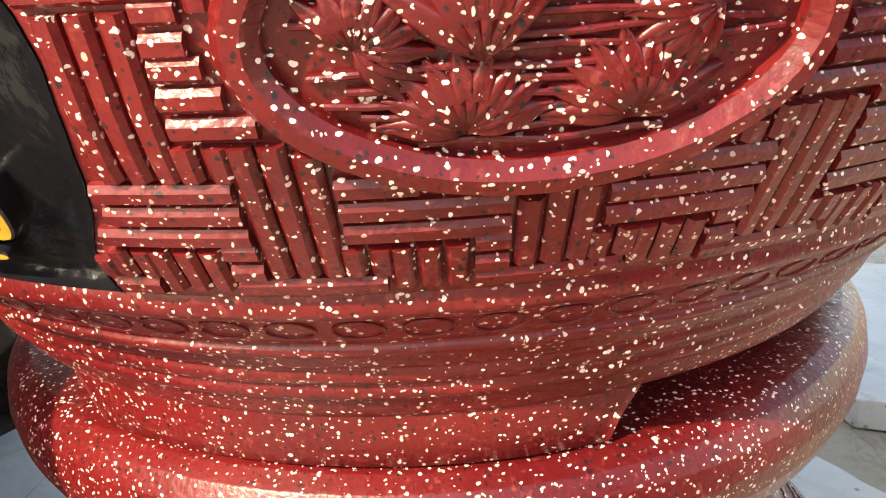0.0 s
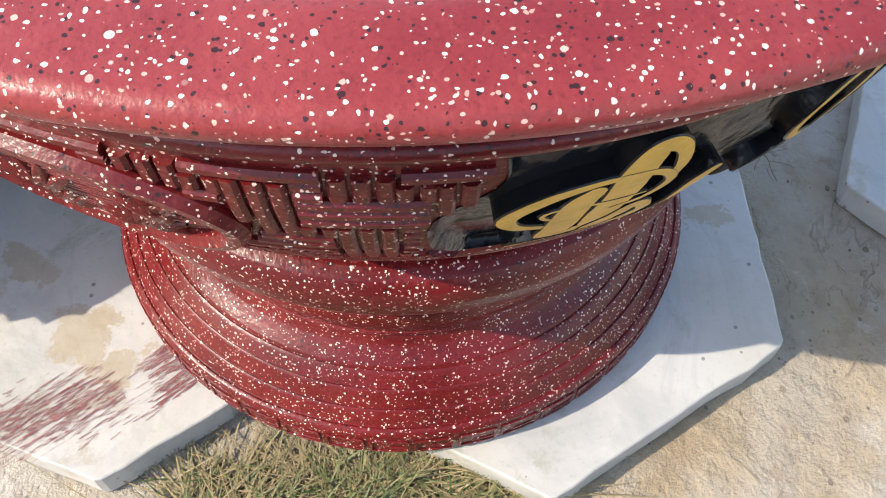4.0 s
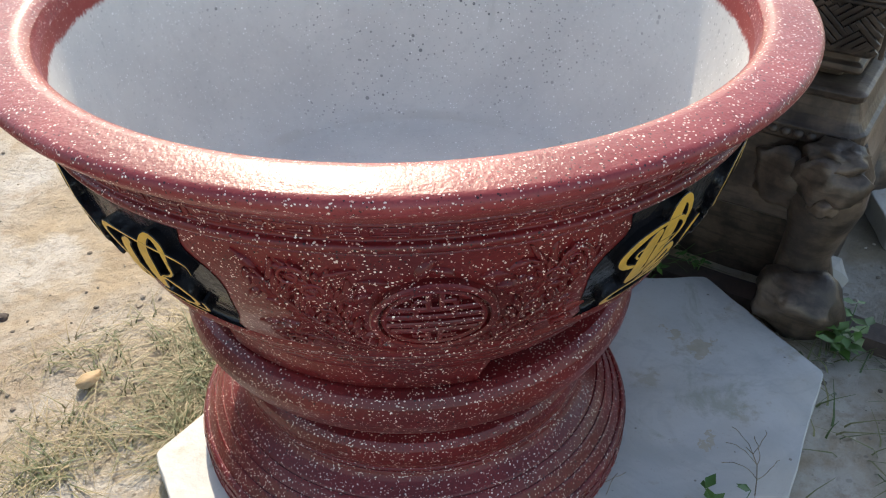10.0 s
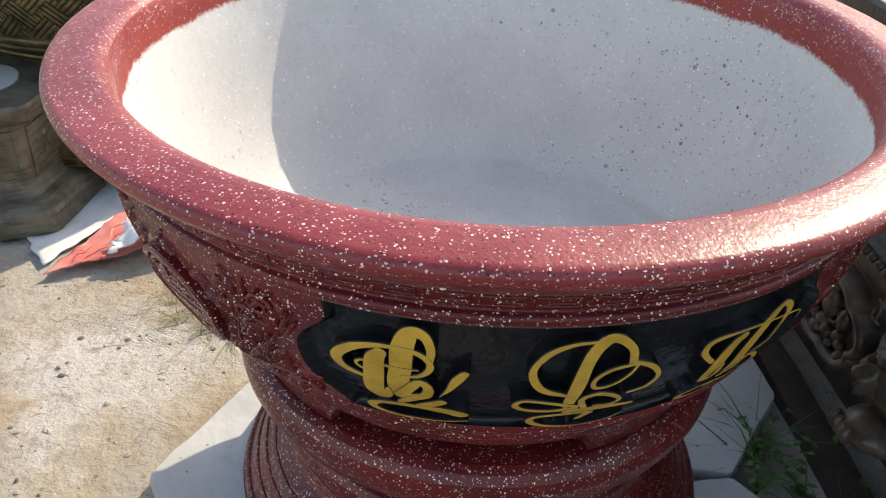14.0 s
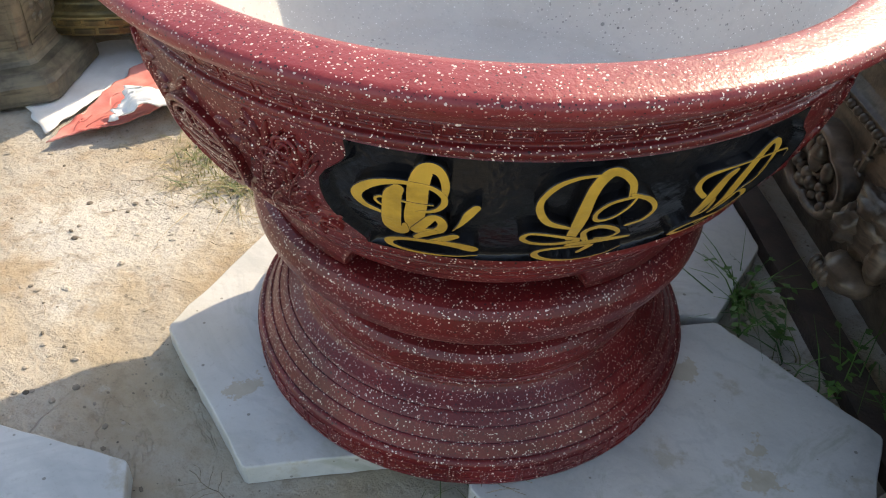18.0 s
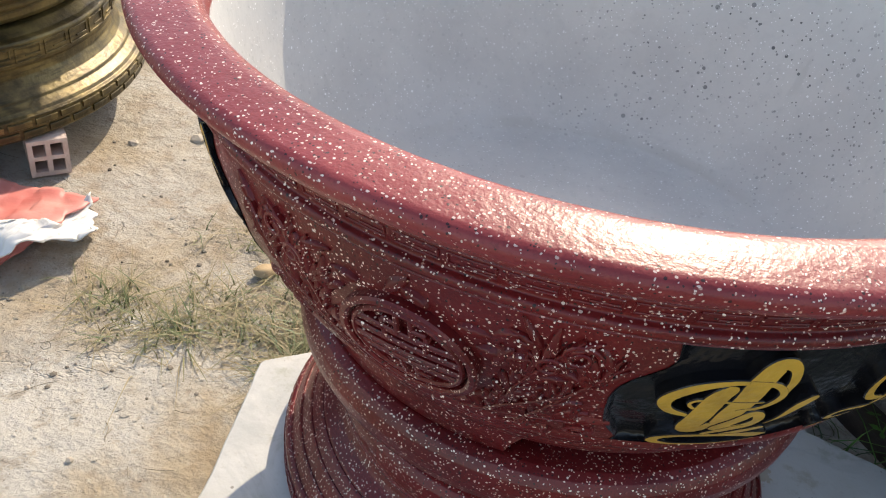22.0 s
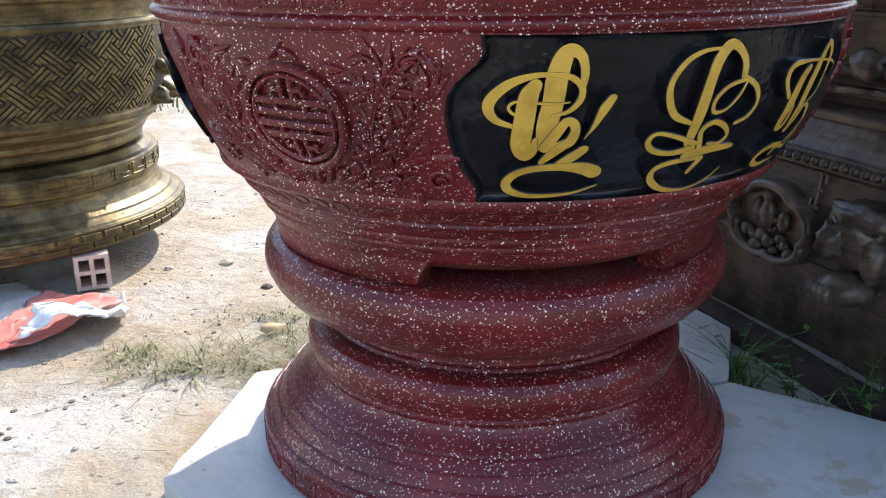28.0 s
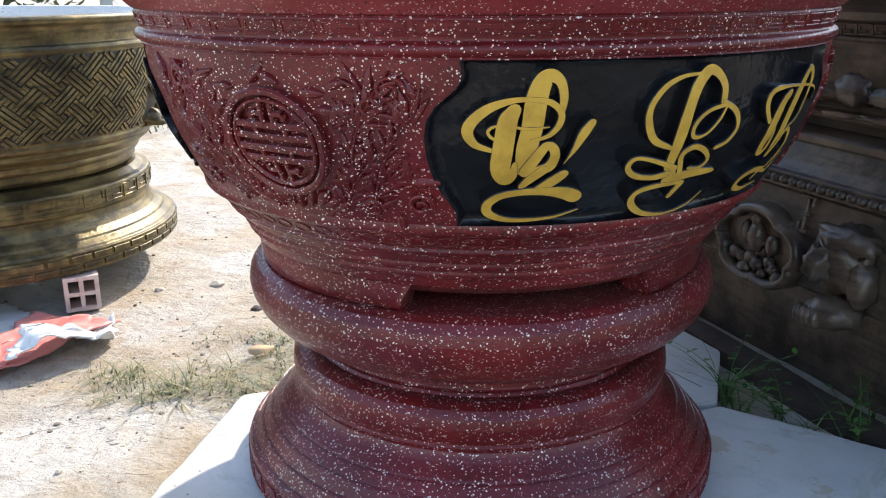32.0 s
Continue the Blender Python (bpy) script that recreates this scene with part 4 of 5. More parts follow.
slab([(0.075, 0.508), (0.290, 0.645), (0.300, 0.900), (0.070, 1.040), (-0.160, 0.900), (-0.150, 0.650)], 0.002, 0.034, "loose grey-white marble slab lying on the yard", (0.01, 0.0), seed=6)

# dried paint brushed across one slab
bm = bmesh.new()
rng = random.Random(21)
for i in range(1000):
    if i < 300:
        u, v = rng.random(), rng.gauss(0, 0.5)
        x, y = 0.142 + 0.062 * u + 0.014 * v, -0.268 + 0.012 * u - 0.024 * v
    else:
        t, v = rng.random(), rng.gauss(0, 0.50)
        x, y = 0.180 + 0.040 * t + 0.032 * v, -0.318 - 0.130 * t + 0.020 * v
    length, w = rng.uniform(0.003, 0.040) * rng.random(), rng.uniform(0.0001, 0.0005)
    a = radians(-60 + rng.uniform(-7, 7))
    dx, dy = math.cos(a) * length / 2, math.sin(a) * length / 2
    nx, ny = -math.sin(a) * w, math.cos(a) * w
    z = 0.0004 + 0.0000003 * i
    bm.faces.new([bm.verts.new(p) for p in ((x - dx - nx * 0.3, y - dy - ny * 0.3, z), (x + dx - nx, y + dy - ny, z), (x + dx + nx, y + dy + ny, z), (x - dx + nx, y - dy + ny, z))])
tagged(part("paint_smear", bm, PAINT), "dried dark-red paint brushed in streaks on marble", "paint smear", kind="stuff")


# ---- brass-coloured planter, its bricks, the sack and the stand ----
brass = thing("brass_planter", "brass-coloured planter on a stepped stand with fret carving", "planter", at=(1.47, -0.18, 0.0))
# heights of the mouldings
B_OLD, B_NEW = (0.042, 0.044, 0.074, 0.158, 0.186, 0.212, 0.306, 0.446, 0.452, 0.541), (0.016, 0.020, 0.062, 0.135, 0.174, 0.200, 0.288, 0.470, 0.476, 0.543)


def brass_z(profile):
    return [(r, float(np.interp(z, B_OLD, B_NEW))) for r, z in profile]


B_STAND = [(0.41, 0.042), (0.430, 0.044), (0.432, 0.074), (0.424, 0.076), (0.420, 0.083), (0.404, 0.092), (0.402, 0.098), (0.385, 0.110), (0.375, 0.130), (0.372, 0.150), (0.378, 0.152), (0.380, 0.158), (0.380, 0.186),
           (0.377, 0.190), (0.366, 0.193), (0.350, 0.205), (0.30, 0.206)]
B_BOWL = [(0.20, 0.212), (0.345, 0.212), (0.350, 0.222), (0.349, 0.236), (0.358, 0.240), (0.362, 0.248), (0.360, 0.254), (0.372, 0.262), (0.384, 0.272), (0.390, 0.276), (0.388, 0.284), (0.400, 0.292), (0.404, 0.300), (0.402, 0.306),
          (0.418, 0.345), (0.428, 0.390), (0.432, 0.446), (0.436, 0.452), (0.434, 0.462), (0.428, 0.466), (0.432, 0.500), (0.440, 0.512), (0.452, 0.520), (0.456, 0.530), (0.452, 0.538), (0.436, 0.541)]
B_IN = [(0.436, 0.541), (0.415, 0.540), (0.405, 0.52), (0.38, 0.42), (0.33, 0.30), (0.05, 0.28)]
part("stand_body", lathe(rounded(brass_z(B_STAND)), 160, 60), BRASS, brass, "brass-coloured stepped stand")
part("bowl", lathe(rounded(brass_z(B_BOWL)), 160, 60), BRASS, brass, "brass-coloured bowl")
part("lining", lathe(brass_z(B_IN), 96), LINING, brass, "white painted rim and inside")
BS = Round(brass_z([(0.402, 0.306), (0.418, 0.345), (0.428, 0.390), (0.432, 0.446)]))
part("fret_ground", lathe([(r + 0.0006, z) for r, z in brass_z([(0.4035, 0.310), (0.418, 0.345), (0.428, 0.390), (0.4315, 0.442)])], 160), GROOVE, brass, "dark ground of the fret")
basket_fret(brass, BRASS, BS, 165.0, 62, 0.290, 0.468, 0.033, 0.0070, 0.0045, lambda az, z: 0.294 < z < 0.464 and 103 < az < 208, 45.0)
part("stand_meander", meander(bmesh.new(), Round([(0.380, 0.135), (0.380, 0.174)]), 40, 0.142, 0.168, 0.0032, 0.0022), BRASS, brass, "key band")
BB = Round([(0.4305, 0.020), (0.4322, 0.062)])
for z, o in ((0.031, 0.0), (0.050, 3.3)):
    ring_of("block", ribbon(bmesh.new(), BB, [(0.4 + t * 5.6, z, 0.0140) for t in (0, 0.5, 1)], 0.0032, 0.0, 0.001, False), BRASS, brass, 54, o)
for centre in (223, 112):
    bm = bmesh.new()
    for i, (a, z, size, h) in enumerate(((0, 0.40, 0.030, 0.05), (-6, 0.37, 0.024, 0.045), (6, 0.36, 0.022, 0.05), (0, 0.325, 0.026, 0.050), (-8, 0.318, 0.022, 0.034), (-11, 0.375, 0.016, 0.026), (4, 0.318, 0.014, 0.062), (12, 0.40, 0.018, 0.03))):
        knob(bm, BS, centre + a, brass_z([(0, z)])[0][1], size, h, 1.0, i * 1.7, 0.5)
    part("mask_handle", bm, BRASS, brass, "carved lump of a handle", True)


def hollow_brick(at, turn, label):
    """A four-hole clay brick, its holes towards the yard."""
    ob = thing("hollow_brick", label, "brick", "hollow bricks under the brass planter", at=at)
    ob.rotation_euler.z = radians(turn)
    w, h, d, t = 0.070, 0.075, 0.16, 0.009
    bm = bmesh.new()
    cells = [(-w / 2, -w / 2 + t), (-t / 2, t / 2), (w / 2 - t, w / 2)]
    for x0, x1 in cells:
        bmesh.ops.create_cube(bm, size=1, matrix=Matrix.Translation(((x0 + x1) / 2, d / 2, h / 2)) @ Matrix.Diagonal((x1 - x0, d, h, 1)))
    for z0, z1 in ((0.0, t), (h / 2 - t / 2, h / 2 + t / 2), (h - t, h)):
        for x0, x1 in ((-w / 2 + t, -t / 2), (t / 2, w / 2 - t)):
            bmesh.ops.create_cube(bm, size=1, matrix=Matrix.Translation(((x0 + x1) / 2, d / 2, (z0 + z1) / 2)) @ Matrix.Diagonal((x1 - x0 + 0.001, d - 0.0012, z1 - z0 - 0.0006, 1)))
    part("brick_body", bm, CLAY, ob)
    return ob


YARD_Z = GROUND_Z - 0.027
hollow_brick((1.032, -0.114, YARD_Z), -122, "pale hollow clay brick with four holes under the brass planter")
hollow_brick((1.42, -0.55, YARD_Z), -10, "pale hollow clay brick holding up the brass planter")
hollow_brick((1.72, 0.02, YARD_Z), 60, "pale hollow clay brick behind, under the brass planter")

sack = thing("plastic_sack", "crumpled red and white woven plastic sack spread on the ground", "sack")


def sack_sheet(corners, nu, nv, seed, lift, drop):
    bm, rows = bmesh.new(), []
    (ax, ay), (bx, by), (cx, cy), (dx, dy) = corners
    for j in range(nv + 1):
        v = j / nv
        row = []
        for i in range(nu + 1):
            u = i / nu
            x = (1 - v) * ((1 - u) * ax + u * bx) + v * ((1 - u) * dx + u * cx)
            y = (1 - v) * ((1 - u) * ay + u * by) + v * ((1 - u) * dy + u * cy)
            f = noise.fractal((7 * x + seed, 7 * y, seed), 0.9, 2.2, 4)
            g = noise.noise((16 * x, 16 * y, seed * 2))
            w = 0.012 * noise.noise((9 * u + seed, 9 * v, 1.0))
            row.append(bm.verts.new((x + w, y + w * 0.8, YARD_Z + 0.006 + lift * max(f + 0.45, 0.02) * 0.32 + 0.005 * abs(g) + drop * u * v)))
        rows.append(row)
    for p, q in zip(rows, rows[1:]):
        for k in range(nu):
            bm.faces.new((p[k], p[k + 1], q[k + 1], q[k])).smooth = True
    ext = bmesh.ops.extrude_face_region(bm, geom=bm.faces[:])
    for v in ext["geom"]:
        if isinstance(v, bmesh.types.BMVert):
            v.co.z -= 0.0025
    return bm


part("red_side", sack_sheet([(1.080, -0.030), (0.900, -0.105), (0.870, 0.150), (0.895, 0.280)], 34, 34, 1.0, 0.045, 0.003), SACK_RED, sack, "red printed face of the sack")
part("white_side", sack_sheet([(0.905, -0.094), (0.790, -0.002), (0.862, 0.165), (0.915, 0.085)], 30, 30, 4.0, 0.140, 0.012), SACK_WHITE, sack, "white woven back of the sack, folded over")
part("white_back", sack_sheet([(1.200, -0.045), (1.070, -0.024), (0.935, 0.265), (1.300, 0.240)], 34, 30, 7.0, 0.012, 0.001), SACK_WHITE, sack, "white woven part of the sack")

stand = thing("hexagonal_stand", "dark brass-coloured six-sided stand with a moulded foot and carved panels", "stand", at=(1.235, 0.240, YARD_Z + 0.012))
HEX_TURN = math.degrees(math.atan2(0.177 - 0.218, 0.951 - 1.155))


def hexagonal(profile, turn):
    bm, rings = bmesh.new(), []
    for r, z in profile:
        ring_ = []
        for k in range(6):
            for d in (-3.0, 3.0):
                a = radians(turn + 60 * k + d)
                ring_.append(bm.verts.new((r * math.cos(a), r * math.sin(a), z)))
        rings.append(ring_)
    for p, q in zip(rings, rings[1:]):
        for k in range(12):
            bm.faces.new((p[k], p[(k + 1) % 12], q[(k + 1) % 12], q[k]))
    bm.faces.new(rings[-1])
    bm.faces.new(rings[0][::-1])
    return bm


part("foot", hexagonal([(0.205, 0.0), (0.207, 0.004), (0.205, 0.040), (0.198, 0.048), (0.176, 0.062), (0.160, 0.066)], HEX_TURN), STAND, stand, "moulded six-sided foot")
part("shaft", hexagonal([(0.158, 0.066), (0.150, 0.075), (0.142, 0.100), (0.142, 0.205), (0.150, 0.222)], HEX_TURN), STAND, stand, "six-sided shaft")
top_ = part("top", hexagonal([(0.152, 0.222), (0.172, 0.228), (0.178, 0.236), (0.180, 0.262), (0.176, 0.268)], HEX_TURN), STAND, stand, "six-sided top plate")
bm = bmesh.new()
bmesh.ops.create_circle(bm, cap_ends=True, segments=40, radius=0.085, matrix=Matrix.Translation((0, 0, 0.2725)))
cap = bmesh.ops.extrude_face_region(bm, geom=bm.faces[:])
bmesh.ops.translate(bm, vec=(0, 0, -0.0035), verts=[v for v in cap["geom"] if isinstance(v, bmesh.types.BMVert)])
bmesh.ops.recalc_face_normals(bm, faces=bm.faces[:])
part("top_mark", bm, POST, top_, "round patch of bare grey cement")
for k in range(6):
    a = radians(HEX_TURN + 60 * k + 30)
    m = Matrix.Translation((0.124 * math.cos(a), 0.124 * math.sin(a), 0.150)) @ Matrix.Rotation(a, 4, "Z")
    bm = bmesh.new()
    for y0, z0, y1, z1 in ((-0.055, -0.055, 0.055, -0.047), (-0.055, 0.047, 0.055, 0.055), (-0.055, -0.047, -0.047, 0.047), (0.047, -0.047, 0.055, 0.047)):
        bmesh.ops.create_cube(bm, size=1, matrix=m @ Matrix.Translation((0, (y0 + y1) / 2, (z0 + z1) / 2)) @ Matrix.Diagonal((0.010, y1 - y0, z1 - z0, 1)))
    for i in range(5):
        q = 2 * math.pi * i / 5
        bmesh.ops.create_icosphere(bm, subdivisions=1, radius=0.014, matrix=m @ Matrix.Translation((0.0, 0.020 * math.cos(q), 0.020 * math.sin(q))) @ Matrix.Diagonal((0.5, 1, 1, 1)))
    part("carved_panel", bm, STAND, stand)

# ---- dark bronze trough on its stand ----
TROUGH_AT, TROUGH_TURN = (-0.64, -0.18), math.atan2(-0.597, 0.802)
U0, U1, DEPTH = -0.040, 0.900, 0.52
bronze = thing("bronze_trough", "big dark bronze rectangular trough on a carved stand with beast legs", "planter", at=(*TROUGH_AT, 0.0))
bronze.rotation_euler.z = TROUGH_TURN


def boxed(profile, corner=0.030, steps=5):
    """A rectangular body with rounded corners, lofted through (overhang, height) pairs."""
    bm, rings = bmesh.new(), []
    for o, z in profile:
        r = max(corner + o, 0.006)
        ring_ = []
        for cx, cy, a0 in ((U1 + o - r, o - r, 0), (U0 - o + r, o - r, 90), (U0 - o + r, -DEPTH - o + r, 180), (U1 + o - r, -DEPTH - o + r, 270)):
            for k in range(steps + 1):
                a = radians(a0 + 90 * k / steps)
                ring_.append(bm.verts.new((cx + r * math.cos(a), cy + r * math.sin(a), z)))
        rings.append(ring_)
    m = len(rings[0])
    for p, q in zip(rings, rings[1:]):
        for k in range(m):
            bm.faces.new((p[k], p[(k + 1) % m], q[(k + 1) % m], q[k]))
    bm.faces.new(rings[0][::-1])
    bm.faces.new(rings[-1])
    return bm


class Flat:
    """The trough's long side as a surface for relief: metres along it, height, and the distance off it."""

    def __init__(self, profile):
        p = sorted((z, o) for o, z in profile)
        self.z, self.o = [a for a, _ in p], [b for _, b in p]

    def rad(self, z):
        return 180 / math.pi

    def __call__(self, along, z, off=0.0):
        return along, float(np.interp(z, self.z, self.o)) + off, z


T_STAND = [(-0.030, 0.148), (-0.012, 0.150), (-0.004, 0.156), (0.000, 0.190), (-0.003, 0.240), (-0.011, 0.292), (-0.006, 0.297), (0.002, 0.300), (0.003, 0.322), (-0.004, 0.326), (-0.012, 0.340), (-0.020, 0.368), (-0.014, 0.371), (-0.012, 0.381),
           (-0.018, 0.385), (-0.032, 0.387)]
T_TROUGH = [(-0.060, 0.389), (-0.058, 0.402), (-0.034, 0.405), (-0.030, 0.410), (-0.031, 0.418), (-0.040, 0.422), (-0.040, 0.432), (-0.024, 0.436), (-0.018, 0.441), (-0.010, 0.520), (-0.006, 0.523), (-0.006, 0.527), (-0.010, 0.529), (-0.008, 0.546),
            (-0.002, 0.550), (0.002, 0.560), (0.014, 0.570), (0.026, 0.577), (0.034, 0.586), (0.035, 0.608), (0.030, 0.614), (-0.020, 0.615), (-0.028, 0.606), (-0.050, 0.470)]
part("stand_body", boxed(rounded(T_STAND)), BRONZE, bronze, "dark bronze stand with a plain curved edge")
# Added box, no part of the trough: keeps sun from leaking under the stand.
bm = bmesh.new()
bmesh.ops.create_cube(bm, size=1, matrix=Matrix.Translation(((U0 + U1) / 2, -0.30, 0.056)) @ Matrix.Diagonal((U1 - U0 - 0.012, 0.40, 0.190, 1)))
part("sun_blocker", bm, BRONZE, bronze, "added dark box that stops sunlight passing under the stand")
part("trough_body", boxed(rounded(T_TROUGH)), BRONZE, bronze, "dark bronze trough with a flared rim")
APRON, SIDE = Flat(T_STAND[1:6]), Flat(T_TROUGH[8:10])
first = None
for k in range(48):
    if first is None:
        first = part("bead", knob(bmesh.new(), Flat([(0.003, 0.30), (0.003, 0.322)]), 0.0, 0.311, 0.0088, 0.0095, 1.0, 0.0, 0.0, 10), BRONZE, bronze, smooth=True)
        ob = first
    else:
        ob = new("bead", first.data)
        ob.parent = bronze
    ob.location.x = U0 + 0.012 + 0.0193 * k
part("key_band", meander(bmesh.new(), Flat([(-0.010, 0.529), (-0.008, 0.546)]), 32, 0.531, 0.544, 0.0030, 0.0025, -0.03, 0.89), BRONZE, bronze, "key band")
for a0, a1 in ((-0.030, 0.128), (0.735, 0.890)):
    mid_, half_ = (a0 + a1) / 2, (a1 - a0) / 2
    basket_fret(bronze, BRONZE, SIDE, mid_, half_, 0.443, 0.518, 0.030, 0.0078, 0.0055, lambda az, z: 0.446 < z < 0.516 and abs(az - mid_) < half_ - 0.006, 45.0)
    for p in ([(a0, 0.443), (a0, 0.519)], [(a1, 0.443), (a1, 0.519)], [(a0, 0.519), (a1, 0.519)]):
        part("panel_edge", ribbon(bmesh.new(), SIDE, [(p[0][0] + (p[1][0] - p[0][0]) * t, p[0][1] + (p[1][1] - p[0][1]) * t, 0.006) for t in np.linspace(0, 1, 6)], 0.007, 0.0, 0.0015, False), BRONZE, bronze)


def lump(name, at, size, seed, rough=0.25, ridges=0.0, folds=9.0, label="", level=3, owner=None):
    """A worn carved swelling, wrinkled by ridges that run round it."""
    bm = bmesh.new()
    bmesh.ops.create_icosphere(bm, subdivisions=level, radius=1.0)
    for v in bm.verts:
        d = Vector(v.co)
        k = 1 + rough * noise.fractal(d * 1.6 + Vector((seed, seed * 0.7, 0)), 0.8, 2.0, 3)
        w = noise.noise(d * 1.2 + Vector((0, seed, 3)))
        k += ridges * math.sin(folds * (d.z + 0.6 * d.x * math.sin(seed) + 0.9 * w))
        v.co = (at[0] + d.x * size[0] * k, at[1] + d.y * size[1] * k, at[2] + d.z * size[2] * k)
    return part(name, bm, BRONZE, owner or bronze, label, True)


# the lobed frames with a carved scene
def cartouche(mid):
    run = []
    for k in range(97):
        a = 2 * math.pi * k / 96
        lobe = 0.88 + 0.17 * abs(math.cos(2.5 * (a - math.pi / 2))) ** 0.6
        run.append((mid + 0.088 * lobe * math.cos(a), 0.199 + 0.058 * lobe * math.sin(a), 0.0165))
    back = bmesh.new()
    back.faces.new([back.verts.new((u, 0.006, z)) for u, z, _ in run[:-1]])
    ext = bmesh.ops.extrude_face_region(back, geom=back.faces[:])
    bmesh.ops.translate(back, vec=(0, -0.028, 0), verts=[v for v in ext["geom"] if isinstance(v, bmesh.types.BMVert)])
    frame_ = part("cartouche", back, BRONZE, bronze, "lobed medallion with a carved scene")
    part("medallion_frame", ribbon(bmesh.new(), Flat([(0.0, 0.1), (0.0, 0.3)]), run, 0.026, -0.012, 0.006, False), BRONZE, frame_, smooth=True)
    rng = random.Random(int(mid * 100))
    for at, size, ridge in (((mid + 0.004, 0.014, 0.212), (0.016, 0.012, 0.024), 0.07), ((mid + 0.004, 0.016, 0.240), (0.008, 0.008, 0.010), 0.0), ((mid + 0.030, 0.011, 0.214), (0.013, 0.008, 0.020), 0.10), ((mid - 0.030, 0.011, 0.205), (0.012, 0.009, 0.018), 0.08)):
        lump("carved_figure", at, size, at[0] * 40, 0.2, ridge, 16.0, level=2, owner=frame_)
    for k in range(9):
        at = (mid + 0.050 - 0.0125 * k + rng.uniform(-0.003, 0.003), 0.012, 0.178 - 0.010 * (k % 3) + rng.uniform(-0.004, 0.004))
        s_ = rng.uniform(0.008, 0.0125)
        lump("carved_fruit", at, (s_ * 1.15, s_, s_), k * 2.3 + mid, 0.18, 0.03, 7.0, level=2, owner=frame_)
    for k in range(6):
        part("carved_leaf", petal(bmesh.new(), Flat([(0.006, 0.1), (0.006, 0.3)]), mid + rng.uniform(-0.05, 0.055), rng.uniform(0.160, 0.235), rng.uniform(0, 360), 0.026, 0.010, 0.012, rng.uniform(-60, 60), 0, 5), BRONZE, frame_)


cartouche(0.487)


def climbing_beast(mid, flip):
    """A crouching beast that climbs the stand's edge: back, head, hind leg and paw."""
    body = lump("beast_body", (mid, 0.018, 0.225), (0.046, 0.030, 0.048), mid * 9, 0.35, 0.06, 8.0, "crouching beast carved in high relief")
    lump("mane", (mid - flip * 0.010, 0.026, 0.262), (0.050, 0.024, 0.020), mid * 5, 0.35, 0.14, 13.0, owner=body)
    lump("beast_head", (mid + flip * 0.018, 0.044, 0.222), (0.019, 0.022, 0.026), mid * 7, 0.45, 0.10, 9.0, owner=body)
    lump("hind_leg", (mid - flip * 0.040, 0.020, 0.205), (0.020, 0.022, 0.036), mid * 3, 0.25, 0.05, 7.0, owner=body)
    paw = lump("paw", (mid - flip * 0.010, 0.034, 0.156), (0.042, 0.036, 0.024), mid * 11, 0.15, 0.03, 6.0)
    for k in range(4):
        lump("toe", (mid - flip * (0.010 - 0.016) + 0.011 * (k - 1.5), 0.066, 0.150), (0.0062, 0.010, 0.015), k + mid, 0.1, level=2, owner=paw)


climbing_beast(0.305, 1)
climbing_beast(0.675, -1)
for u in (0.408, 0.572):
    bm = bmesh.new()
    for run in ([(0, -0.026), (0, 0.026)], [(-0.011, 0.026), (0.011, 0.026)], [(-0.011, 0.0), (0.011, 0.0)], [(-0.011, -0.026), (0.011, -0.026)], [(-0.011, 0.013), (-0.011, 0.026)], [(0.011, -0.026), (0.011, -0.013)]):
        ribbon(bm, APRON, [(u + run[0][0] + (run[1][0] - run[0][0]) * t, 0.268 + run[0][1] + (run[1][1] - run[0][1]) * t, 0.0055) for t in (0, 0.5, 1)], 0.008, 0.0, 0.0015, False)
    part("hook_carving", bm, BRONZE, bronze, "small hooked sign in relief")


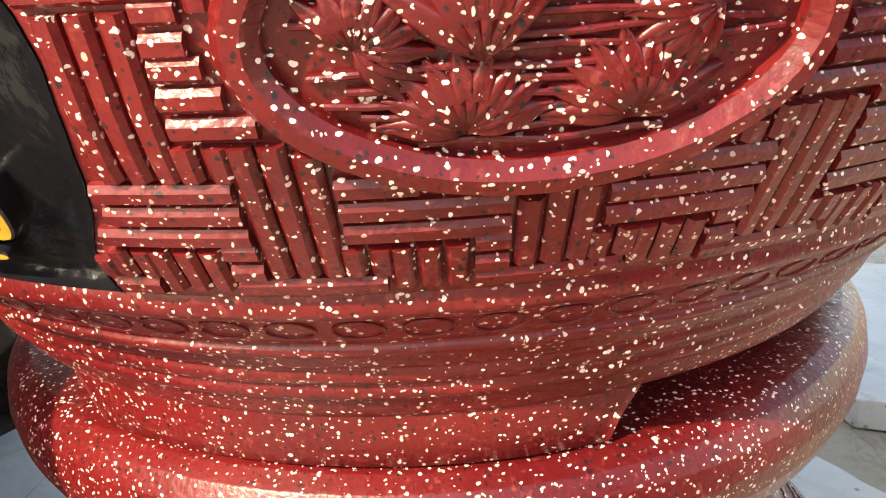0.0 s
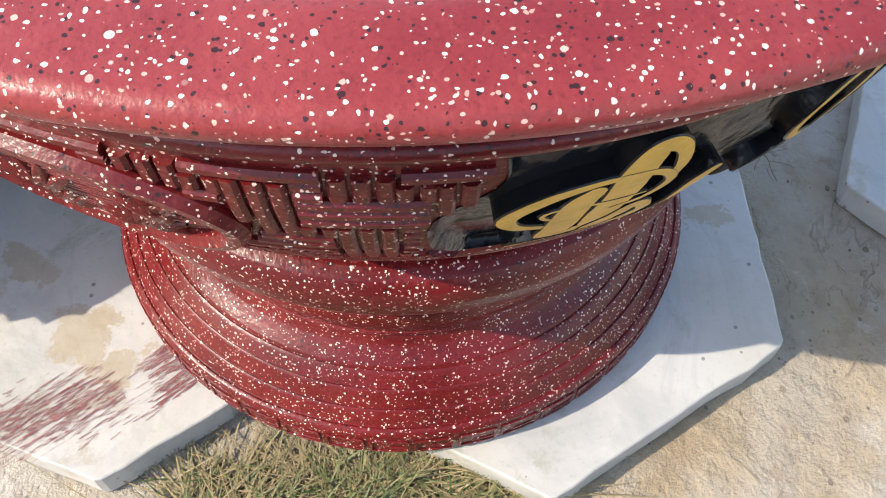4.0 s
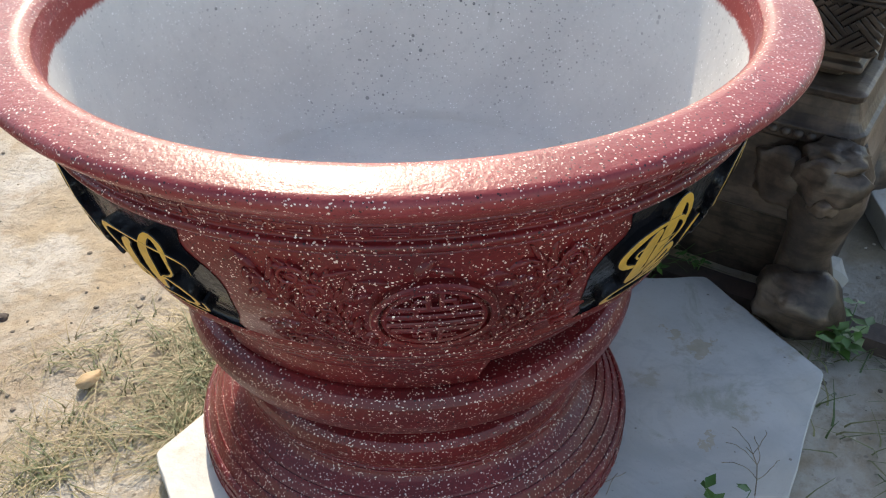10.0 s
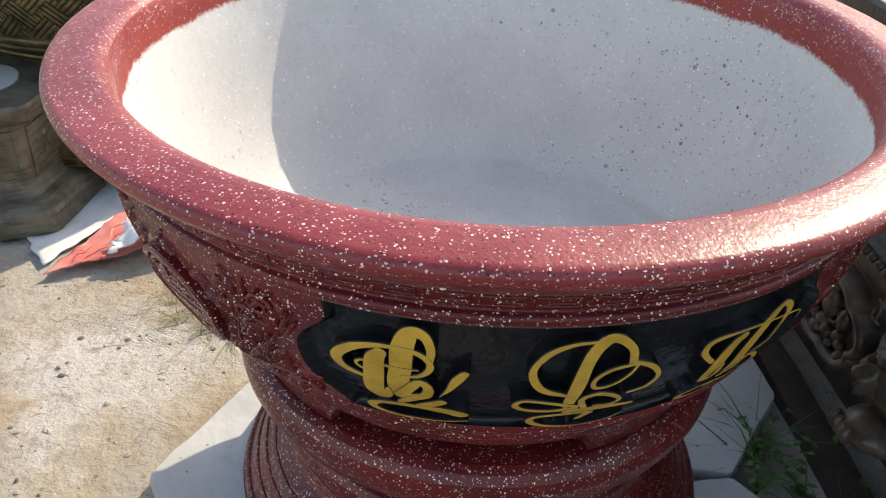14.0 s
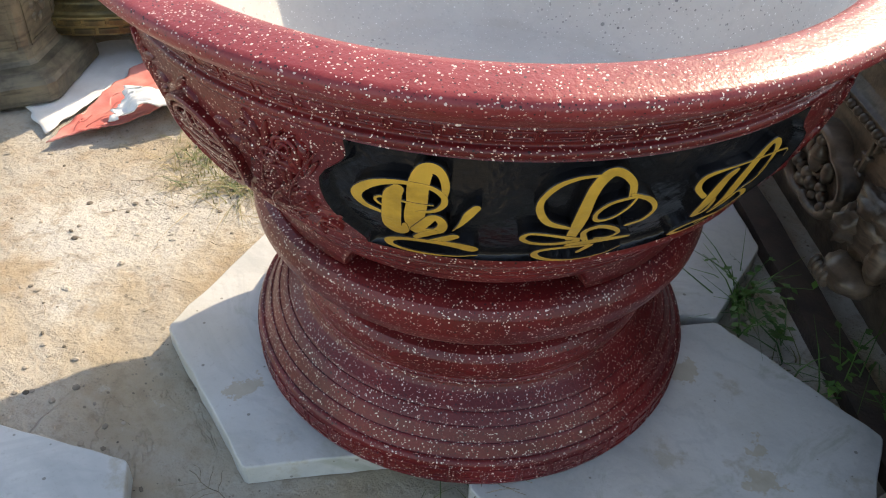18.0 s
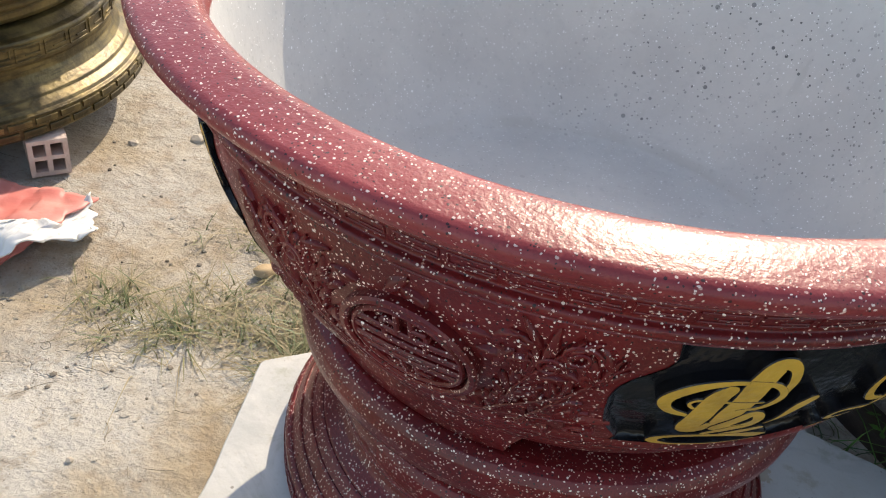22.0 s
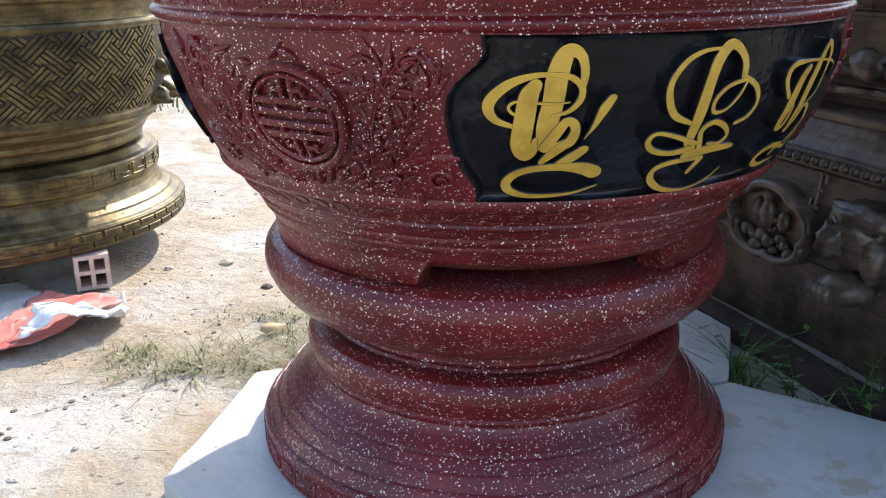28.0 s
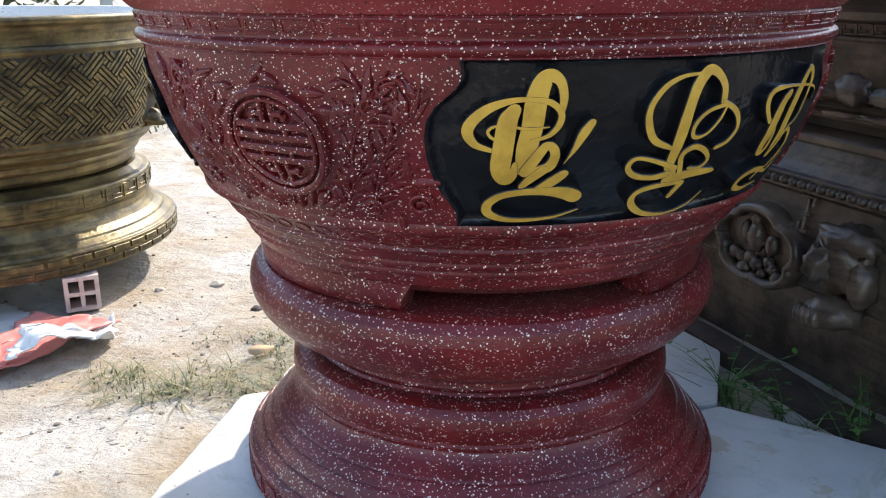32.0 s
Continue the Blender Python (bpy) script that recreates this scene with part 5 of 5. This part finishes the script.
def beast_leg(u, v, out):
    """A corner leg: a bent post with a beast mask above and a curled foot."""
    bm, rings = bmesh.new(), []
    for k, (d, z, r) in enumerate(((-0.012, 0.300, 0.048), (0.004, 0.262, 0.060), (0.012, 0.210, 0.058), (0.004, 0.150, 0.046), (-0.006, 0.100, 0.040), (0.004, 0.060, 0.048), (0.014, 0.020, 0.058), (0.014, -0.012, 0.058), (0.012, -0.036, 0.052))):
        ring_ = []
        for i in range(24):
            a = 2 * math.pi * i / 24
            w = r * (1 + 0.10 * noise.noise((2 * math.cos(a), 2 * math.sin(a), 9 * z + u)))
            ring_.append(bm.verts.new((u + out * d * 0.7 + w * math.cos(a), v + d + w * math.sin(a), z)))
        rings.append(ring_)
    for p, q in zip(rings, rings[1:]):
        for i in range(24):
            bm.faces.new((p[i], p[(i + 1) % 24], q[(i + 1) % 24], q[i])).smooth = True
    bm.faces.new(rings[0])
    bm.faces.new(rings[-1][::-1])
    leg = part("leg", bm, BRONZE, bronze, "corner leg carved as a beast")
    front_ = 1 if v > -0.2 else -1
    lump("shoulder", (u - out * 0.050, v + front_ * 0.012, 0.235), (0.062, 0.040, 0.060), u * 3 + 4, 0.3, 0.05, 7.0, owner=leg)
    lump("brow", (u + out * 0.008, v + front_ * 0.046, 0.300), (0.044, 0.030, 0.022), u * 9 + 6, 0.3, 0.16, 12.0, owner=leg)
    lump("mask", (u + out * 0.010, v + front_ * 0.052, 0.262), (0.050, 0.040, 0.044), u * 13 + 1, 0.4, 0.12, 10.0, "worn beast mask", owner=leg)
    lump("muzzle", (u + out * 0.012, v + front_ * 0.072, 0.232), (0.022, 0.022, 0.018), u * 5 + 3, 0.35, 0.08, 8.0, owner=leg)
    lump("curled_foot", (u + out * 0.010, v + front_ * 0.040, 0.030), (0.068, 0.058, 0.062), u * 7 + 2, 0.25, 0.10, 12.0, owner=leg)


beast_leg(-0.005, -0.020, -1)
beast_leg(0.865, -0.020, 1)
beast_leg(-0.005, -DEPTH + 0.020, -1)
beast_leg(0.865, -DEPTH + 0.020, 1)
# scrolls under the trough's body
for k, (u, w, h) in enumerate(((0.20, 0.050, 0.012), (0.29, 0.040, 0.016), (0.36, 0.036, 0.024), (0.43, 0.045, 0.014), (0.52, 0.050, 0.018), (0.60, 0.040, 0.024), (0.69, 0.050, 0.014))):
    lump("scroll", (u, -0.020, 0.440 + h * 0.6), (w, 0.016, h), 3.7 * k, 0.3, 0.12, 9.0, "carved wave scroll")
    lump("wave", (u + 0.03, -0.026, 0.418), (w, 0.010, 0.006), 1.7 * k, 0.3, 0.10, 12.0)

# the beam along the foot of the bronze stand
bm = bmesh.new()
m = Matrix.Translation((*TROUGH_AT, -0.022)) @ Matrix.Rotation(TROUGH_TURN, 4, "Z") @ Matrix.Translation((0.18, -0.012, 0))
bmesh.ops.create_cube(bm, size=1, matrix=m @ Matrix.Diagonal((1.50, 0.050, 0.030, 1)))
bmesh.ops.subdivide_edges(bm, edges=[e for e in bm.edges if e.calc_length() > 1], cuts=40)
for v in bm.verts:
    v.co += Vector((0.004 * noise.noise(v.co * 9), 0.004 * noise.noise(v.co * 7 + Vector((3, 0, 0))), 0.003 * noise.noise(v.co * 8 + Vector((0, 5, 0)))))
tagged(part("beam", bm, BOARD), "dark weathered timber beam lying along the bronze stand", "beam")


# ---- loose stones, leaf, broken slabs ----
def rubble(name, at, size, material, label, category, seed, flat=0.5):
    rng = random.Random(seed)
    bm = bmesh.new()
    bmesh.ops.create_icosphere(bm, subdivisions=2, radius=size)
    for v in bm.verts:
        k = 1 + 0.45 * noise.noise(Vector(v.co) / size * 1.3 + Vector((seed, 0, 0)))
        v.co = Vector((v.co.x * k, v.co.y * k * rng.uniform(0.95, 1.0), max(v.co.z * k * flat, -size * 0.3 * flat)))
    ob = part(name, bm, material)
    ob.location = at
    ob.rotation_euler.z = seed
    return tagged(ob, label, category)


rubble("stone", (0.735, -0.320, ground_height(0.735, -0.320) + 0.002), 0.013, BOARD, "small dark stone on the sand", "stone", 3.0)
rubble("stone", (0.935, -0.395, ground_height(0.935, -0.395) + 0.002), 0.017, PEBBLE, "grey-brown stone on the sand", "stone", 4.0)
rubble("stone", (1.02, -0.30, ground_height(1.02, -0.30) + 0.002), 0.011, PEBBLE, "grey-brown stone on the sand", "stone", 5.0)

leaf_ob = part("dead_leaf", petal(bmesh.new(), Round([(0.52, -1.0), (0.52, 1.0)]), 0, 0, 90, 0.05, 0.034, 0.012, 20, 0, 7), LEAF, smooth=True)
leaf_ob.matrix_world = Matrix.Translation((0.520, -0.110, ground_height(0.52, -0.11) + 0.010)) @ Matrix.Rotation(0.6, 4, "Z") @ Matrix.Rotation(radians(-86), 4, "Y") @ Matrix.Translation((-0.52, 0, -0.02))
tagged(leaf_ob, "curled brown dead leaf on the sand", "leaf")


def shard(pts, z, thick, label, seed, tilt):
    ob = slab(pts, z, thick, label, tilt, seed)
    ob.name = "marble_shard"
    del ob["group"]
    return ob


shard([(-0.905, -0.365), (-0.930, -0.500), (-1.100, -0.600), (-1.300, -0.520), (-1.300, -0.300), (-1.080, -0.220)], 0.012, 0.05, "white marble slab lying in the grass", 12, (0.02, 0.02))
shard([(-0.985, -0.395), (-1.000, -0.500), (-1.120, -0.560), (-1.260, -0.480), (-1.260, -0.330), (-1.090, -0.290)], 0.052, 0.04, "smaller white marble slab lying on another slab", 16, (0.03, 0.02))
rubble("marble_stone", (-0.728, -0.250, 0.004), 0.042, POST, "small broken piece of grey-white marble in the grass", "stone", 13.0, 0.8)
rubble("marble_stone", (-1.100, -0.790, 0.010), 0.085, POST, "broken block of white marble in the grass", "stone", 14.0, 0.6)

# pebbles and crumbs over the yard
rng = random.Random(31)
verts, faces = [], []
ico = bmesh.new()
bmesh.ops.create_icosphere(ico, subdivisions=1, radius=1.0)
ico.verts.ensure_lookup_table()
unit = [tuple(v.co) for v in ico.verts]
tris = [tuple(v.index for v in f.verts) for f in ico.faces]
ico.free()
for i in range(7500):
    r, a = 0.30 + 1.5 * rng.random() ** 1.6, rng.uniform(0, 6.283)
    x, y = r * math.cos(a), r * math.sin(a)
    if r < 0.62 and (x < 0.40 and -0.62 < y < 0.45):
        continue
    s = 0.0008 + 0.0050 * rng.random() ** 9
    b0, sy, sz, t = len(verts), rng.uniform(0.6, 1.2), rng.uniform(0.4, 0.8), rng.uniform(0, 3.14)
    z = ground_height(x, y) + s * 0.2
    for u, v, w in unit:
        verts.append((x + s * (u * math.cos(t) - v * sy * math.sin(t)), y + s * (u * math.sin(t) + v * sy * math.cos(t)), z + s * w * sz))
    faces += [tuple(b0 + k for k in f) for f in tris]
me = bpy.data.meshes.new("pebbles")
me.from_pydata(verts, [], faces)
me.materials.append(PEBBLE)
tagged(new("pebbles", me), "scattered pebbles and crumbs of earth", "pebbles", kind="stuff")


# crumbled clods of dry earth, in drifts
rng = random.Random(47)
verts, faces = [], []
for _ in range(60):
    r, a = 0.48 + 1.3 * rng.random() ** 1.3, rng.uniform(-1.15, 2.0)
    cx, cy = r * math.cos(a), r * math.sin(a)
    for _ in range(rng.randrange(4, 16)):
        x, y = cx + rng.gauss(0, 0.045), cy + rng.gauss(0, 0.03)
        if math.hypot(x, y) < 0.46 or (y > 0.47 and x < 0.33) or math.hypot(x - 1.47, y + 0.18) < 0.5:
            continue
        s = 0.002 + 0.007 * rng.random() ** 4
        b0, t = len(verts), rng.uniform(0, 3.14)
        z = ground_height(x, y) + s * 0.1
        for u, v, w in unit:
            k = 1 + 0.5 * noise.noise((2 * u + x * 90, 2 * v, 2 * w + y * 70))
            verts.append((x + s * k * (u * math.cos(t) - v * 0.8 * math.sin(t)), y + s * k * (u * math.sin(t) + v * 0.8 * math.cos(t)), z + s * k * w * 0.35))
        faces += [tuple(b0 + q for q in f) for f in tris]
me = bpy.data.meshes.new("clods")
me.from_pydata(verts, [], faces)
me.materials.append(SAND)
tagged(new("clods", me), "crumbled clods of dry sandy earth", "clods", kind="stuff")


# ---- grass, weeds, twigs ----
def blades(name, spots, material, label, seed, width=0.0016):
    """Tufts of thin bent blades: spots of (x, y, spread, count, height, lean)."""
    rng = random.Random(seed)
    verts, faces = [], []
    for x0, y0, spread, count, tall, lean in spots:
        for _ in range(count):
            r, a = spread * math.sqrt(rng.random()), rng.uniform(0, 6.283)
            x, y = x0 + r * math.cos(a), y0 + r * math.sin(a)
            if math.hypot(x, y) < 0.312:
                continue
            z = ground_height(x, y) - 0.003
            h, b = tall * rng.uniform(0.45, 1.15), rng.uniform(0, 6.283)
            dx, dy, out, w = math.cos(b), math.sin(b), lean * rng.uniform(0.3, 1.5) * tall, width * rng.uniform(0.6, 1.3)
            i = len(verts)
            for t in (0.0, 0.35, 0.7, 1.0):
                px, py, pz = x + dx * out * t * t, y + dy * out * t * t, z + h * (t - 0.35 * t * t * min(lean, 1.6))
                k = w * (1 - 0.85 * t)
                verts += [(px - dy * k, py + dx * k, pz), (px + dy * k, py - dx * k, pz)]
            faces += [(i, i + 1, i + 3, i + 2), (i + 2, i + 3, i + 5, i + 4), (i + 4, i + 5, i + 7, i + 6)]
    me = bpy.data.meshes.new(name)
    me.from_pydata(verts, [], faces)
    me.materials.append(material)
    return tagged(new(name, me), label, "grass", kind="stuff")


rng = random.Random(77)
front = [(0.275 + 0.09 * rng.random(), -0.27 + 0.33 * rng.random(), 0.028, rng.randrange(8, 30), rng.uniform(0.016, 0.040), 1.3) for _ in range(56)]
blades("grass", front, GRASS, "short green grass beside the slab", 1)
blades("dry_grass", [(x + 0.01, y, s * 1.3, 22, 0.035, 2.6) for x, y, s, *_ in front], DRY, "dry straw-coloured grass beside the slab", 2)
tufts = [(0.62 + rng.gauss(0, 0.07), 0.075 + rng.gauss(0, 0.025), 0.026, 6, 0.042, 1.4) for _ in range(30)] + [(0.45 + rng.gauss(0, 0.06), 0.005 + rng.gauss(0, 0.03), 0.022, 6, 0.036, 1.5) for _ in range(24)]
tufts += [(0.36 + rng.gauss(0, 0.035), -0.10 + rng.gauss(0, 0.05), 0.025, 16, 0.05, 1.2) for _ in range(20)] + [(0.46 + rng.gauss(0, 0.10), -0.17 + rng.gauss(0, 0.06), 0.03, 7, 0.035, 1.5) for _ in range(30)]
blades("grass", tufts, GRASS, "sparse grass tufts on the sand", 3)
blades("dry_grass", [(x + rng.gauss(0, 0.02), y + rng.gauss(0, 0.02), s * 1.4, 5, 0.038, 2.4) for x, y, s, *_ in tufts], DRY, "dry trodden grass on the sand", 4, 0.0012)
shade = []
for _ in range(420):
    x, y = rng.uniform(-1.5, -0.20), rng.uniform(-0.75, 0.75)
    if not (-0.62 < x < -0.2 and -0.30 < y < 0.21) and x * 0.597 + y * 0.802 > -0.50:
        shade.append((x, y, 0.05, 9, 0.055, 1.3))
blades("grass", shade, GRASS, "rough grass in the shade of the bronze planter", 5, 0.002)
blades("grass", [(-0.235 + rng.gauss(0, 0.02), -0.365 + rng.gauss(0, 0.025), 0.02, 3, 0.12, 1.1) for _ in range(8)] + [(-0.40 + rng.gauss(0, 0.05), -0.33 + rng.gauss(0, 0.03), 0.02, 2, 0.10, 1.2) for _ in range(8)],
       WEED, "long green grass blades at the slab's edge", 8, 0.0022)
far = []
for _ in range(260):
    along, across = rng.uniform(3.1, 7.5) , rng.uniform(-3.2, 3.2)
    far.append((0.79 * along + 0.61 * across, -0.61 * along + 0.79 * across, 0.22, 34, 0.09, 0.9))
blades("grass", far, GRASS, "far strip of grass at the edge of the yard", 6, 0.006)


def weed(at, stems, tall, leafsize, seed, label):
    """A small broad-leaved weed."""
    rng = random.Random(seed)
    ob = thing("weed", label, "weed", at=(at[0], at[1], ground_height(*at) - 0.004))
    bm = bmesh.new()
    for s in range(stems):
        b = rng.uniform(0, 6.283)
        lean, h = rng.uniform(0.2, 1.0) * tall, tall * rng.uniform(0.6, 1.1)
        bs, rows = bmesh.new(), []
        for t in np.linspace(0, 1, 6):
            w = 0.0014 * (1 - 0.5 * t)
            rows.append([bs.verts.new((math.cos(b) * lean * t * t + w * math.cos(2.1 * k), math.sin(b) * lean * t * t + w * math.sin(2.1 * k), h * t)) for k in range(3)])
        for p, q in zip(rows, rows[1:]):
            for k in range(3):
                bs.faces.new((p[k], p[(k + 1) % 3], q[(k + 1) % 3], q[k]))
        part("stem", bs, WEED, ob)
        for t in np.linspace(0.3, 1, 5):
            p = Vector((math.cos(b) * lean * t * t, math.sin(b) * lean * t * t, h * t))
            for _ in range(2):
                a, up = rng.uniform(0, 6.283), rng.uniform(-0.2, 0.6)
                d = Vector((math.cos(a), math.sin(a), up)).normalized()
                c = d.cross(Vector((0, 0, 1))).normalized()
                size = leafsize * rng.uniform(0.6, 1.2)
                row0 = bm.verts.new(p)
                l1, m1, r1 = bm.verts.new(p + d * size * 0.45 + c * size * 0.28), bm.verts.new(p + d * size * 0.5 - Vector((0, 0, size * 0.06))), bm.verts.new(p + d * size * 0.45 - c * size * 0.28)
                tip = bm.verts.new(p + d * size - Vector((0, 0, size * 0.12)))
                for f in ((row0, l1, m1), (row0, m1, r1), (l1, tip, m1), (m1, tip, r1)):
                    bm.faces.new(f).smooth = True
    part("foliage", bm, WEED, ob)
    return ob


for at, stems, tall, size, seed in (((-0.235, -0.375), 9, 0.13, 0.034, 1), ((-0.33, -0.345), 8, 0.08, 0.040, 2), ((-0.44, -0.315), 5, 0.10, 0.034, 3), ((-0.52, -0.30), 7, 0.09, 0.032, 4), ((-0.39, 0.262), 8, 0.075, 0.038, 5),
                                    ((-0.30, 0.262), 6, 0.05, 0.030, 6), ((-0.70, -0.09), 9, 0.10, 0.045, 7), ((-0.72, 0.10), 7, 0.08, 0.034, 8), ((-0.66, -0.18), 8, 0.09, 0.036, 9), ((-0.85, 0.02), 8, 0.10, 0.04, 10), ((-0.28, -0.30), 5, 0.10, 0.028, 11)):
    weed(at, max(stems - (2 if seed in (5, 7, 8, 9, 10) else 5), 3), tall * 0.9, size * (0.75 if seed in (5, 7, 8, 9, 10) else 0.5), seed, "small green broad-leaved weed beside the slabs")

bm = bmesh.new()
rng = random.Random(91)


def twig(x, y, z, a, length, lift, w):
    pts = [Vector((x, y, z))]
    for k in range(7):
        a += rng.uniform(-0.40, 0.40)
        pts.append(pts[-1] + Vector((math.cos(a), math.sin(a), lift * math.cos(k * 0.45))) * length / 7)
    for p, q in zip(pts, pts[1:]):
        d = Vector((-(q - p).y, (q - p).x, 0)).normalized() * w
        up = Vector((0, 0, w * 1.4))
        a0, a1 = [bm.verts.new(p + o) for o in (d, up, -d)], [bm.verts.new(q + o * 0.9) for o in (d, up, -d)]
        for k in range(3):
            bm.faces.new((a0[k], a0[(k + 1) % 3], a1[(k + 1) % 3], a1[k]))
    return pts


for x, y, a, length, lift, w in ((-0.17, 0.33, -2.4, 0.17, 0.35, 0.0008), (-0.23, 0.27, -2.0, 0.16, 0.5, 0.0008), (-0.26, 0.26, -1.5, 0.12, 0.5, 0.0007), (-0.42, 0.255, -1.9, 0.16, 0.7, 0.0008), (-0.06, 0.43, 0.4, 0.10, 0.2, 0.0007)):
    pts = twig(x, y, GROUND_Z + 0.002, a, length, lift, w)
    for k in (3, 4, 5):
        for s_ in (-0.8, 0.8):
            twig(*pts[k], a + s_, length * 0.32, lift * 0.6, w * 0.7)
for _ in range(70):
    r, a = 0.42 + 0.75 * rng.random(), rng.uniform(-1.1, 1.4)
    x, y = r * math.cos(a), r * math.sin(a)
    if not (y > 0.49 and x < 0.32):
        twig(x, y, ground_height(x, y) + 0.002, rng.uniform(0, 6.28), rng.uniform(0.015, 0.06), 0.02, 0.0004)
tagged(part("twigs", bm, TWIG), "thin dry twigs and stalks on the ground", "twigs", kind="stuff")


# ---- far edge of the yard ----
fence = thing("fence", "grey concrete fence with posts at the far edge of the yard", "fence", kind="structure")
f_dir, f_nrm = Vector((0.563, 0.826, 0)), Vector((0.826, -0.563, 0))
post = None
for k in range(-7, 8):
    p = f_nrm * 9.0 + f_dir * (1.25 * k)
    if post is None:
        bm = bmesh.new()
        bmesh.ops.create_cube(bm, size=1, matrix=Matrix.Translation((0, 0, 0.6)) @ Matrix.Diagonal((0.12, 0.12, 1.3, 1)))
        bmesh.ops.bevel(bm, geom=bm.edges[:], offset=0.012, segments=1, affect="EDGES")
        post = part("post", bm, POST, fence)
        post_mesh = post.data
    else:
        post = new("post", post_mesh)
        post.parent = fence
    post.location = (p.x, p.y, GROUND_Z)
    post.rotation_euler.z = math.atan2(f_dir.y, f_dir.x)
for z in (0.22, 0.55, 0.88):
    bm = bmesh.new()
    m = Matrix.Translation(f_nrm * 9.0 + Vector((0, 0, z))) @ Matrix.Rotation(math.atan2(f_dir.y, f_dir.x), 4, "Z")
    bmesh.ops.create_cube(bm, size=1, matrix=m @ Matrix.Diagonal((18.5, 0.06, 0.10, 1)))
    part("rail", bm, POST, fence)

rng = random.Random(63)
verts, faces = [], []
for k in range(7000):
    t, d = rng.uniform(-11, 11), rng.uniform(10.0, 13.5)
    crown = 2.6 + 1.3 * noise.noise((t * 0.45, 0.0, 2.0)) + 0.7 * noise.noise((t * 1.6, 1.0, 0.0))
    p = f_nrm * d + f_dir * t + Vector((0, 0, crown * rng.random() ** 0.7))
    a, b, s = rng.uniform(0, 6.28), rng.uniform(-0.9, 0.9), rng.uniform(0.08, 0.20)
    u = Vector((math.cos(a), math.sin(a), b)).normalized() * s
    v = u.cross(Vector((rng.uniform(-1, 1), rng.uniform(-1, 1), 1))).normalized() * s * 0.45
    i = len(verts)
    verts += [tuple(p - u), tuple(p + v), tuple(p + u), tuple(p - v)]
    faces.append((i, i + 1, i + 2, i + 3))
me = bpy.data.meshes.new("hedge")
me.from_pydata(verts, [], faces)
me.materials.append(TREE)
tagged(new("hedge", me), "dark green trees and bushes behind the fence", "bushes", kind="stuff")
